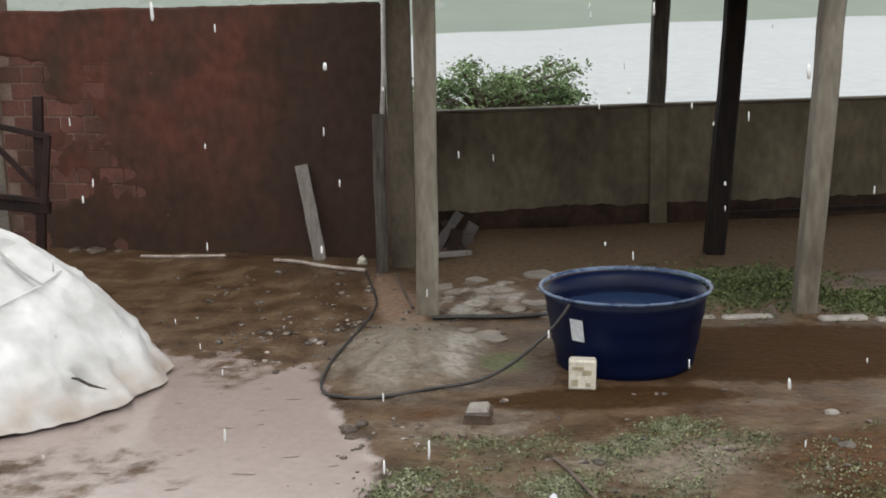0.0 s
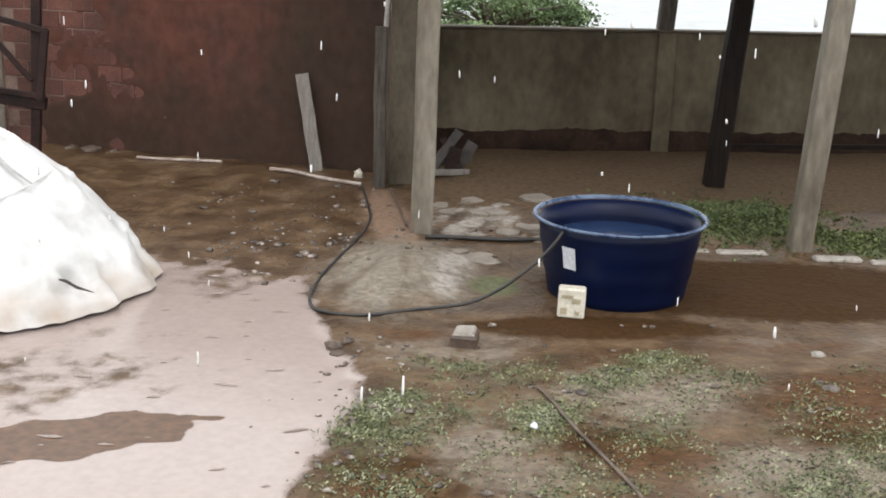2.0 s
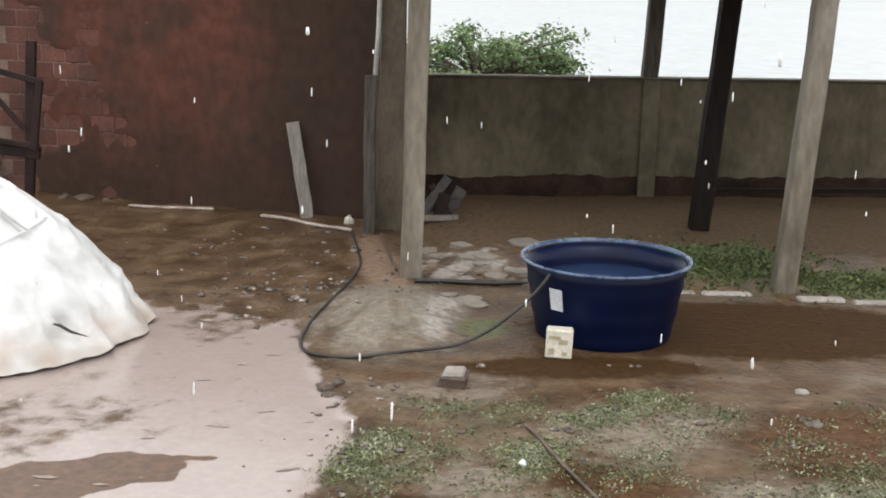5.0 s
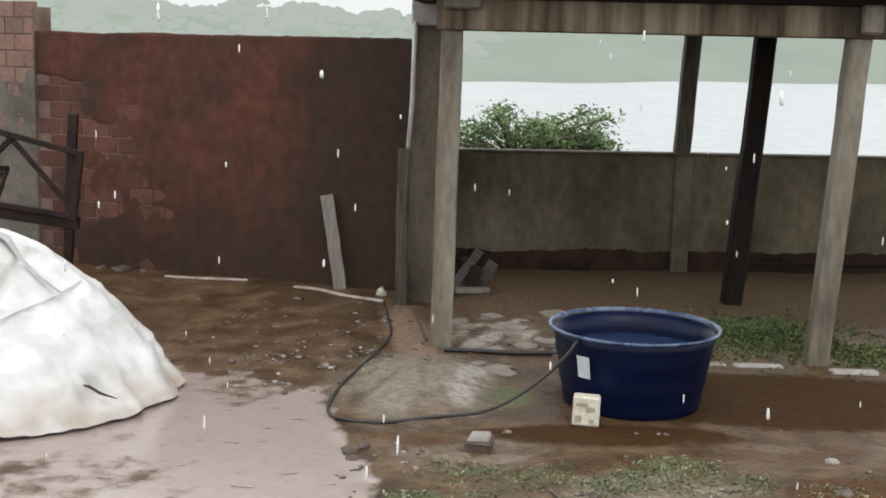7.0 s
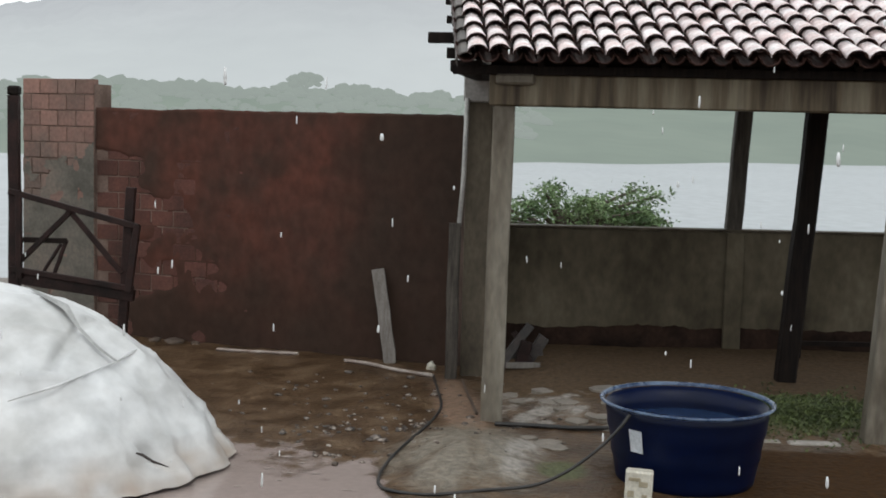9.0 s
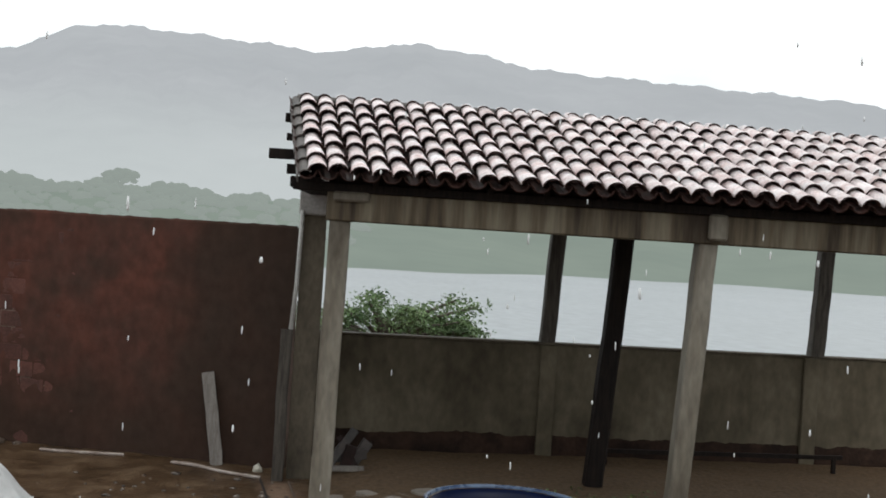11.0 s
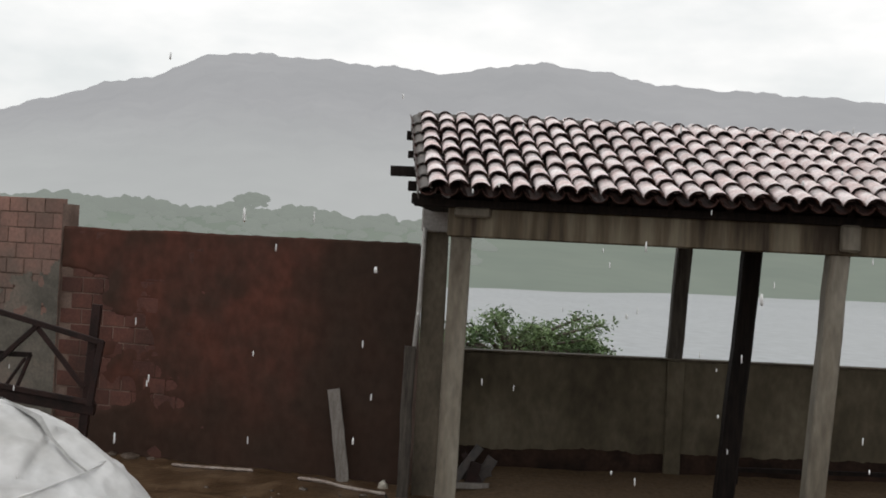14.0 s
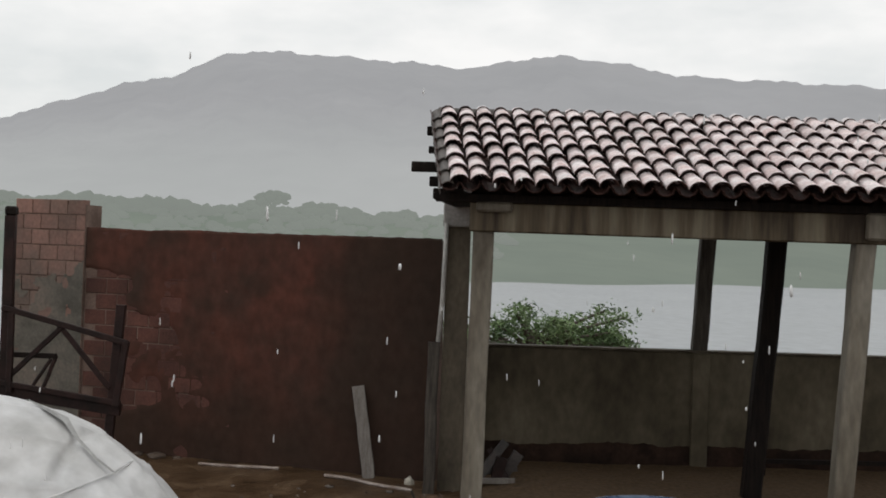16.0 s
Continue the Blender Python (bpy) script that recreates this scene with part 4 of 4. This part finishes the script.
    c = max(-1.0, min(1.0, (x - TC[0]) / (1.73 * rho)))
    sn = math.sqrt(1 - c * c)
    return Vector((TC[0] + 1.73 * rho * c * (1 + lift), TC[1] - 1.32 * rho * sn * (1 + lift), z * (1 + lift * 0.5)))


def strip(name, pts_, widths, mat, label):
    """A narrow lens of material lying on the sheet."""
    bm = bmesh.new()
    pairs = []
    for (x, z), w in zip(pts_, widths):
        up = heap_front(x, min(1.26, z + w), 0.03)
        dn = heap_front(x, max(0.02, z - w), 0.03)
        mid = heap_front(x, z, 0.042)
        pairs.append([bm.verts.new(q) for q in (up, mid, dn)])
    for a, b in zip(pairs, pairs[1:]):
        bm.faces.new((a[0], a[1], b[1], b[0]))
        bm.faces.new((a[1], a[2], b[2], b[1]))
    return part(name, bm, mat, heap, label, smooth=True)


# the first strip puts the shade inside a slit into a dark colour
strip("slit_shade", [(-2.30, 0.27), (-2.26, 0.25), (-2.20, 0.20), (-2.12, 0.15)], [0.004, 0.009, 0.008, 0.002], M_DARK_SCRAP_SHADE, "dark strip painted as the shade inside a slit")
strip("seam", [(-3.18, 1.24), (-2.98, 1.12), (-2.82, 1.0), (-2.67, 0.88), (-2.55, 0.79)], [0.003, 0.005, 0.006, 0.006, 0.003], M_SEAM, "grey seam of the sheet")
strip("fold", [(-2.55, 0.79), (-2.42, 0.815), (-2.28, 0.80)], [0.005, 0.012, 0.003], M_TARP, "raised fold of the sheet")
strip("fold", [(-2.55, 0.79), (-2.8, 0.70), (-3.05, 0.63)], [0.004, 0.010, 0.004], M_TARP, "raised fold of the sheet")

# ---- the water tank ----
TX, TY, RT, RB, TH = 1.485, 8.56, 0.612, 0.49, 0.578
tank = empty("water_tank", "round open blue plastic water tank holding rainwater", "water tank")
tank.location = (TX, TY, gz(TX, TY) - 0.01)
bm = bmesh.new()
prof = [(0.0, 0.0), (RB - 0.02, 0.0), (RB, 0.015)]
for k in range(1, 12):
    f = k / 11
    rib = 0.008 if k in (4, 8) else 0
    prof.append((RB + (RT - 0.03 - RB) * f + rib, 0.015 + (TH - 0.05) * f))
prof += [(RT - 0.045, TH - 0.02), (RT - 0.06, TH - 0.06)]
for k in range(8):
    f = 1 - k / 7
    prof.append((RB - 0.02 + (RT - 0.06 - RB) * f, 0.03 + (TH - 0.1) * f))
prof.append((0.0, 0.03))
lathe(bm, prof, 72)
part("body", bm, M_TANK, tank, smooth=True)
bm = bmesh.new()
lathe(bm, [(RT - 0.024, TH - 0.02), (RT, TH - 0.016), (RT + 0.01, TH - 0.008), (RT + 0.01, TH), (RT, TH + 0.006), (RT - 0.014, TH + 0.004), (RT - 0.024, TH - 0.006), (RT - 0.024, TH - 0.02)], 72)
part("rim", bm, M_RIM, tank, "paler worn blue rim", smooth=True)
bm = bmesh.new()
prev = lathe(bm, [(0.02, 0.40), (0.3, 0.402), (0.555, 0.40)], 48)
part("rainwater", bm, material("rainwater", [(0.01, 0.025, 0.07), (0.015, 0.035, 0.09)], 0.15, 3, 14, 0.3, 0.02), tank, smooth=True)


def on_tank(bm, ang, z0, z1, half, lift=0.004, seg=6, shift=0.0):
    """A patch that lies on the tank's wall."""
    lo, hi = [], []
    for k in range(seg + 1):
        a = radians(ang) + (k / seg - 0.5) * 2 * half / RT
        for z, row in ((z0, lo), (z1, hi)):
            f = (z - 0.015) / (TH - 0.05)
            r = RB + (RT - 0.03 - RB) * f + lift
            row.append(bm.verts.new((r * math.cos(a + shift), r * math.sin(a + shift), z)))
    for k in range(seg):
        bm.faces.new((lo[k], lo[k + 1], hi[k + 1], hi[k]))


bm = bmesh.new()
on_tank(bm, 224, 0.275, 0.435, 0.06, 0.010)
part("label", bm, M_LABEL, tank, "blank white paper label")
# small soggy carton in front of the tank
carton = empty("carton", "small soggy pale carton with dark marks on the mud", "box")
carton.matrix_world = pose(1.09, 7.98, gz(1.09, 7.98) - 0.004, -3, 1.5, -8)
bm = bmesh.new()
box(bm, (-0.092, -0.06, 0), (0.092, 0.06, 0.205), None, 0.012)
part("body", bm, M_CARTON, carton)
for cx, cz, w, h in ((-0.05, 0.05, 0.022, 0.022), (0.03, 0.12, 0.03, 0.018), (0.04, 0.04, 0.018, 0.014), (-0.03, 0.15, 0.04, 0.012)):
    bm = bmesh.new()
    box(bm, (cx - w, -0.0645, cz - h), (cx + w, -0.0605, cz + h), None, 0.002)
    part("mark", bm, M_CARTON_MARK, carton)

# ---- hoses ----


def lay(points, r):
    return smooth_path([(x, y, (gz(x, y) if z is None else z) + r) for x, y, z in points], 10)


bm = bmesh.new()
rod(bm, lay([(-0.5, 11.9, None), (-0.42, 11.2, None), (-0.36, 10.5, None), (-0.45, 9.75, None), (-0.56, 9.15, None), (-0.67, 8.65, None), (-0.69, 8.2, None), (-0.58, 7.93, None),
             (-0.3, 7.88, None), (0.05, 8.0, None), (0.38, 8.08, 0.03), (0.62, 8.12, 0.13), (0.84, 8.14, 0.30), (0.97, 8.15, 0.44), (1.035, 8.165, 0.53)], 0.012), 0.012, 10)
whole("hose", bm, M_HOSE, "black garden hose looping over the mud to the tank", "hose", smooth=True)
bm = bmesh.new()
rod(bm, lay([(0.12, 9.86, None), (0.4, 9.9, None), (0.75, 9.84, None), (1.1, 9.9, None), (1.5, 9.86, None)], 0.02), 0.02, 10)
whole("black_pipe", bm, M_HOSE, "black pipe lying on the earth behind the tank", "pipe", smooth=True)
bm = bmesh.new()
rod(bm, lay([(0.74, 6.66, None), (0.79, 6.49, None), (0.876, 6.134, None), (0.975, 5.778, None), (1.056, 5.52, None), (1.15, 5.1, None), (1.3, 4.7, None)], 0.011), 0.011, 8)
whole("muddy_hose", bm, M_HOSE_BROWN, "thin muddy brown hose lying among weeds", "hose", smooth=True)

# ---- sticks, planks, scrap ----
bm = bmesh.new()
bar(bm, (-0.985, 12.52, 0.0), (-1.15, 12.69, 0.98), 0.135, 0.03, 0.004, 0.006, 8)
whole("plank", bm, M_PLANK, "pale weathered plank leaning on the brick wall", "plank")
bm = bmesh.new()
rod(bm, lay([(-2.94, 12.98, None), (-2.6, 12.9, None), (-2.3, 12.84, None), (-2.0, 12.76, None)], 0.016), [0.012] + [0.018] * 30, 8)
whole("stick", bm, M_STICK, "long bleached stick lying below the brick wall", "stick", smooth=True)
bm = bmesh.new()
rod(bm, lay([(-1.47, 12.5, None), (-1.2, 12.36, None), (-0.9, 12.14, None), (-0.5, 11.86, None)], 0.02), [0.012] + [0.02] * 30, 8)
whole("stick", bm, M_STICK, "long bleached stick lying by the cement pier", "stick", smooth=True)
bm = bmesh.new()
rod(bm, lay([(-0.2, 11.7, None), (-0.13, 11.1, None), (-0.04, 10.3, None)], 0.014), 0.014, 8)
whole("stick", bm, M_HOSE_BROWN, "thin brown stick lying on orange earth", "stick", smooth=True)
bm = bmesh.new()
rock(bm, (-0.54, 12.3, 0.0), 0.065, 3, 0.85)
whole("white_stone", bm, M_CARTON, "small whitish lump at the foot of the wall", "stone", smooth=True)
scrap = empty("scrap_heap", "dark scrap metal and broken boards heaped behind the column", "scrap")
scrap.location = (0.42, 12.3, gz(0.42, 12.3))
for k, (a, b, w, mat) in enumerate((((-0.25, 0.0, 0.0), (0.05, 0.1, 0.42), 0.09, M_DARK_SCRAP_SHADE), ((0.1, 0.0, 0.0), (-0.12, 0.1, 0.34), 0.06, M_WOOD_GATE), ((-0.2, -0.1, 0.03), (0.16, -0.1, 0.04), 0.06, M_PLANK),
                                    ((0.0, 0.1, 0.0), (0.2, 0.12, 0.3), 0.12, M_DARK_SCRAP_SHADE), ((-0.22, 0.08, 0.1), (0.18, 0.1, 0.16), 0.1, M_DARK_SCRAP_SHADE), ((-0.05, 0.02, 0.0), (0.02, 0.02, 0.26), 0.12, M_WOOD_GATE))):
    bm = bmesh.new()
    bar(bm, a, b, w, 0.05, 0.006, 0.006, 5)
    part("board", bm, mat, scrap)
bm = bmesh.new()
bar(bm, (3.3, 13.1, 0.26), (6.3, 13.2, 0.29), 0.05, 0.04, 0.004, 0.01, 10)
bar(bm, (3.4, 13.11, 0.05), (3.4, 13.11, 0.28), 0.05, 0.04, 0.004)
bar(bm, (6.2, 13.2, 0.05), (6.2, 13.2, 0.3), 0.05, 0.04, 0.004)
whole("low_rail", bm, M_WOOD_DARK, "low dark rail near the foot of the back wall", "rail")

# stones and rubble
for x, y, s, f, lab_, mat in ((-0.46, 7.3, 0.06, 0.6, "rough dark clod by the silt", M_CLOD), (-0.38, 7.36, 0.05, 0.6, "rough dark clod by the silt", M_CLOD),
                              (-0.43, 7.2, 0.045, 0.5, "rough dark clod by the silt", M_CLOD), (-1.05, 8.62, 0.035, 0.7, "small dark stone on the pale silt", M_CLOD),
                              (-3.75, 13.42, 0.08, 0.5, "rubble lump at the foot of the wall", M_CLOD), (-3.5, 13.36, 0.12, 0.35, "rubble lump at the foot of the wall", M_CLOD),
                              (-3.25, 13.3, 0.07, 0.4, "rubble lump at the foot of the wall", M_CLOD),
                              (0.668, 6.1, 0.032, 0.8, "small white pebble among weeds", M_LABEL), (2.57, 7.31, 0.05, 0.5, "pale stone in red mud", M_SLAB), (2.46, 6.73, 0.06, 0.4, "pale stone in red mud", M_STONE)):
    bm = bmesh.new()
    rock(bm, (x, y, gz(x, y) - 0.01), s, int(x * 10 + y * 7), f)
    whole("stone", bm, mat, lab_, "stone", smooth=True)

# a broken block lying on the mud
bm = bmesh.new()
box(bm, (-0.085, -0.1, -0.02), (0.085, 0.1, 0.075), None, 0.012)
for v in bm.verts:
    v.co += Vector((noise.noise(v.co * 19), noise.noise(v.co * 19 + Vector((3, 0, 0))), 0.6 * noise.noise(v.co * 23 + Vector((0, 5, 0))))) * 0.022
bmesh.ops.transform(bm, matrix=pose(0.35, 7.4, gz(0.35, 7.4), 2, -3, -9), verts=bm.verts)
block = whole("broken_block", bm, M_BLOCK, "broken reddish block with a pale top on the mud", "block")
bm = bmesh.new()
box(bm, (-0.07, -0.085, 0.06), (0.072, 0.09, 0.088), None, 0.01)
for v in bm.verts:
    v.co += Vector((noise.noise(v.co * 21), noise.noise(v.co * 21 + Vector((3, 0, 0))), 0)) * 0.02
bmesh.ops.transform(bm, matrix=pose(0.35, 7.4, gz(0.35, 7.4), 2, -3, -9), verts=bm.verts)
part("pale_top", bm, M_SLAB, block, "pale top layer")

# broken slab edge along the front of the shed
for k, (x0, x1, h) in enumerate(((2.2, 2.45, 0.012), (2.5, 2.9, 0.022), (3.24, 3.62, 0.03), (3.68, 4.3, 0.018), (4.4, 5.3, 0.022))):
    bm = bmesh.new()
    yb = 9.72 - 0.1045 * (x0 - 2.2) + (-0.08 if k > 1 else 0)
    box(bm, (x0, yb - 0.045, -0.08), (x1, yb + 0.05, h), Matrix.Translation((0, 0, 0)), 0.015)
    for v in bm.verts:
        v.co += Vector((noise.noise(v.co * 5), noise.noise(v.co * 5 + Vector((3, 0, 0))), 0)) * 0.03
    whole("kerb_piece", bm, M_SLAB, "broken pale concrete edging in the mud", "kerb", "edging of the shed floor")
rs = random.Random(21)
for k in range(16):
    bm = bmesh.new()
    x, y = rs.uniform(0.2, 1.15), rs.uniform(9.95, 11.1)
    if k > 11:
        x, y = rs.uniform(0.3, 0.65), rs.uniform(8.9, 9.6)
    n = rs.randint(7, 10)
    s = rs.uniform(0.06, 0.2)
    a0 = rs.uniform(0, 6)
    top = [bm.verts.new((x + s * rs.uniform(0.7, 1.1) * math.cos(a0 + q * math.tau / n), y + s * rs.uniform(0.7, 1.1) * math.sin(a0 + q * math.tau / n), gz(x, y) + 0.006 + rs.uniform(0, 0.008))) for q in range(n)]
    low = [bm.verts.new(v.co * 1.0 - Vector((0, 0, 0.06))) for v in top]
    bm.faces.new(top)
    for q in range(n):
        bm.faces.new((top[q], low[q], low[(q + 1) % n], top[(q + 1) % n]))
    whole("slab_fragment", bm, M_SLABBIT, "broken piece of pale concrete slab", "rubble", "broken slab by the column")

# pebbles and crumbs of earth
blobs = []
for k in range(360):
    if k < 230:
        x, y = rs.gauss(-1.1, 0.7), rs.uniform(8.7, 10.2) if rs.random() < 0.7 else rs.uniform(10.2, 12)
    elif k < 300:
        x, y = rs.gauss(-0.25, 0.18), rs.uniform(5.2, 7.6)
    else:
        x, y = rs.uniform(0, 3.2), rs.uniform(5.2, 8.0)
    if (x - TX) ** 2 + (y - TY) ** 2 < 0.4 or (x < -1.6 and y < 9.9):
        continue
    s = rs.uniform(0.006, 0.02) * (1.9 if rs.random() < 0.1 else 1)
    blobs.append(((x, y, gz(x, y) + s * 0.2), (s * 1.2, s, s * 0.6), 0.7, k * 1.3))
tagged(new("pebbles", joined("pebbles", blobs, M_PEBBLE)), "scattered pebbles and crumbs of earth", "pebbles", kind="stuff")

bm = bmesh.new()
for k in range(46):
    x, y = rs.uniform(-2.2, -0.4), 5.2 + 3.7 * rs.random() ** 0.7
    if x > float(silt_edge(y)) - 0.08 or (x < -1.7 and y > 6.9):
        continue
    n, s, a0 = 7, rs.uniform(0.015, 0.075), rs.uniform(-0.3, 0.3)
    ring = [(s * rs.uniform(0.6, 1.2) * math.cos(q * math.tau / n), s * rs.uniform(0.1, 0.4) * math.sin(q * math.tau / n)) for q in range(n)]
    top = [bm.verts.new((x + p * math.cos(a0) - w * math.sin(a0), y + p * math.sin(a0) + w * math.cos(a0), gz(x, y) + 0.004)) for p, w in ring]
    hub = bm.verts.new((x, y, gz(x, y) + rs.uniform(0.006, 0.014)))
    for q in range(n):
        bm.faces.new((hub, top[q], top[(q + 1) % n]))
whole("silt_crumbs", bm, M_CRUMB, "dark crumbs of mud standing out of the silt", "mud", kind="stuff")

# ---- weeds and grass ----


def blades(points, size, spread, mat, name, label, n_leaf, flat):
    verts, faces = [], []
    r = random.Random(len(name))
    for x, y in points:
        z = gz(x, y)
        for k in range(n_leaf):
            a = r.uniform(0, math.tau)
            s = size * r.uniform(0.5, 1.3)
            px, py = x + r.gauss(0, spread), y + r.gauss(0, spread)
            up = r.uniform(0.2, 1.0) * (1 - flat)
            w = s * r.uniform(0.18, 0.4)
            dx, dy = math.cos(a), math.sin(a)
            i = len(verts)
            verts += [(px - dy * w * 0.4, py + dx * w * 0.4, z - 0.004), (px + dy * w * 0.4, py - dx * w * 0.4, z - 0.004),
                      (px + dx * s * 0.5 + dy * w, py + dy * s * 0.5 - dx * w, z + s * (0.25 + 0.5 * up)), (px + dx * s, py + dy * s, z + s * (0.15 + 0.7 * up)),
                      (px + dx * s * 0.5 - dy * w, py + dy * s * 0.5 + dx * w, z + s * (0.25 + 0.5 * up))]
            faces.append((i, i + 1, i + 2, i + 3, i + 4))
    me = bpy.data.meshes.new(name)
    me.from_pydata(verts, [], faces)
    me.materials.append(mat)
    return tagged(new(name, me), label, "weeds", kind="stuff")


rw = random.Random(8)
gen = np.random.default_rng(8)
cx, cy = gen.uniform(-0.7, 3.6, 40000), gen.uniform(4.6, 7.7, 40000)
keep = gen.random(40000) < np.clip((masks(cx, cy)["green"] - 0.3) / 0.75, 0, 1)
pts = list(zip(cx[keep][:3300].tolist(), cy[keep][:3300].tolist()))
blades(pts, 0.019, 0.045, M_WEED, "low_weeds", "low pale green weeds creeping over the mud", 5, 0.5)
pts = []
while len(pts) < 1500:
    x, y = rw.gauss(2.85, 0.42), rw.gauss(10.5, 0.3)
    if rw.random() < 0.35:
        x, y = rw.uniform(3.4, 5.2), rw.gauss(9.95, 0.16)
    pts.append((x, y))
blades(pts, 0.032, 0.045, M_GRASS, "grass", "green grass tufts at the shed's edge", 6, 0.1)

# ---- the tree behind the wall ----
bush = empty("leafy_tree", "bushy green tree standing beyond the low wall", "tree")
bush.location = (1.3, 22.5, gz(1.3, 22.5))
bm = bmesh.new()
rb = random.Random(3)
tips = []
top_z = 1.85 - gz(1.3, 22.5)
rod(bm, [(0, 0, -0.2), (0.05, 0.05, 0.8), (0.0, 0.1, 1.6)], [0.16, 0.13, 0.1], 9)
for k in range(26):
    a = rb.uniform(0, math.tau) if k < 20 else rb.uniform(-0.35, 0.35)
    reach = rb.uniform(0.5, 1.9) if k < 20 else rb.uniform(1.3, 1.85)
    h = top_z - 0.25 - 0.28 * reach ** 1.3 + rb.uniform(-0.5, 0.1) + (0.32 if k >= 20 else 0.0)
    mid = Vector((math.cos(a) * reach * 0.45, math.sin(a) * reach * 0.45, 1.2 + (h - 1.2) * 0.55))
    end = Vector((math.cos(a) * reach, math.sin(a) * reach, h))
    rod(bm, smooth_path([(0, 0.05, 1.1), mid, end], 4), [0.06 - 0.005 * q for q in range(9)], 5)
    tips += [mid.lerp(end, f) for f in (0.2, 0.45, 0.7, 0.9, 1.0)]
part("trunk", bm, M_BARK, bush)
verts, faces = [], []
for tip in tips:
    for k in range(70):
        c = tip + Vector((rb.gauss(0, 0.16), rb.gauss(0, 0.16), rb.gauss(0, 0.07)))
        d = Vector((rb.gauss(0, 1), rb.gauss(0, 1), rb.gauss(0, 0.6))).normalized()
        s = rb.uniform(0.028, 0.062)
        w = d.cross(Vector((rb.gauss(0, 1), rb.gauss(0, 1), rb.gauss(0, 1)))).normalized() * s * 0.4
        i = len(verts)
        verts += [tuple(c), tuple(c + d * s + w), tuple(c + d * s * 2), tuple(c + d * s - w)]
        faces.append((i, i + 1, i + 2, i + 3))
me = bpy.data.meshes.new("crown")
me.from_pydata(verts, [], faces)
me.materials.append(M_LEAF)
crown = new("crown", me)
crown.parent = bush

# ---- pieces: bricks and roof tiles ----
BL, BH, BD = 0.29, 0.185, 0.09
bm = bmesh.new()
box(bm, (0, -BD, 0), (BL - 0.014, 0.006, BH - 0.014), None, 0.004)
BRICK = finish("brick", bm, M_BRICK)
bm = bmesh.new()
box(bm, (0, -BD, 0), (PIER_W / PIER_N - 0.014, 0.012, BH - 0.014), None, 0.004)
BRICK_P = finish("brick", bm, M_BRICK_PALE)
rk = random.Random(4)
for c in range(14):
    z = c * BH
    if z + BH > WALL_TOP + 0.06:
        break
    x = WALL_LEN - 0.002 - (BL / 2 if c % 2 else 0)
    while x > 2.35:
        x -= BL
        ob = new("brick", BRICK)
        ob.parent = wall_left
        ob.matrix_basis = wall_m @ pose(x, rk.uniform(-0.003, 0.003), z, 0, 0, rk.uniform(-0.4, 0.4))
for c in range(16):
    z = c * BH
    if z + BH > PIER_TOP + 0.1:
        break
    cuts = list(range(PIER_N + 1)) if c % 2 else [0] + [q + 0.5 for q in range(PIER_N)] + [PIER_N]
    for a, b in zip(cuts, cuts[1:]):
        ob = new("brick", BRICK_P)
        ob.parent = gate_pier
        ob.matrix_basis = pier_m @ pose(a * PIER_W / PIER_N + 0.007, 0.03 + rk.uniform(-0.003, 0.003), z, 0, 0, rk.uniform(-0.4, 0.4)) @ Matrix.Diagonal((b - a, 1, 1, 1))

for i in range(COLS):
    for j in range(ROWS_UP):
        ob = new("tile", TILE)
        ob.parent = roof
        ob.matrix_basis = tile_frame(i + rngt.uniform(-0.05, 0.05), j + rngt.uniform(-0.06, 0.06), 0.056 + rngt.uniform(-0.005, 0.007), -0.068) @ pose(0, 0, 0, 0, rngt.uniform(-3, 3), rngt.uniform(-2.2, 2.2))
# under-tiles, hollow side up, coloured dark for the shade between the tops
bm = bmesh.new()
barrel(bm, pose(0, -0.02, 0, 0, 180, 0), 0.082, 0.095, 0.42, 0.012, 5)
CHANNEL_TILE = finish("shaded_channel_tile", bm, M_TILE_SHADE)
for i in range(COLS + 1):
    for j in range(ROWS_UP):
        ob = new("shaded_channel_tile", CHANNEL_TILE)
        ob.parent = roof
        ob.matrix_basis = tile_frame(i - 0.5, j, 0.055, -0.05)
# ridge tiles
bm = bmesh.new()
barrel(bm, Matrix.Identity(4), 0.10, 0.085, 0.42)
RIDGE_TILE = finish("ridge_tile", bm, M_RIDGE, True)
for k in range(18):
    p = E0 + RIDGE + nrm * 0.002 + V * 0.05 + U * (k * 0.4 - 0.1) - Vector((0, 0, SAG * k * 0.4))
    ob = new("ridge_tile", RIDGE_TILE)
    ob.parent = roof
    ob.matrix_basis = Matrix.Translation(p) @ Matrix(((V.x * -1, U.x, 0, 0), (V.y * -1, U.y, 0, 0), (0, 0, 1, 0), (0, 0, 0, 1))) @ pose(0, 0, 0, rngt.uniform(-1.5, 1.5), 0, rngt.uniform(-2, 2))

# ---- rain ----
bm = bmesh.new()
rr_ = random.Random(77)
for k in range(150):
    x, y, z = rr_.uniform(-3.2, 3.6), rr_.uniform(2.2, 8.5), rr_.uniform(0.15, 3.7)
    ln, rd = rr_.uniform(0.02, 0.055), rr_.uniform(0.003, 0.006)
    lean = Vector((rr_.uniform(-0.05, 0.05), rr_.uniform(-0.04, 0.04), 1)).normalized()
    c = Vector((x, y, z))
    rod(bm, [c - lean * ln * 0.5, c - lean * ln * 0.3, c + lean * ln * 0.1, c + lean * ln * 0.5], [rd * 0.6, rd, rd * 0.95, rd * 0.6], 6)
whole("raindrops", bm, M_DROP, "large pale raindrops falling over the yard", "rain", kind="stuff", smooth=True)
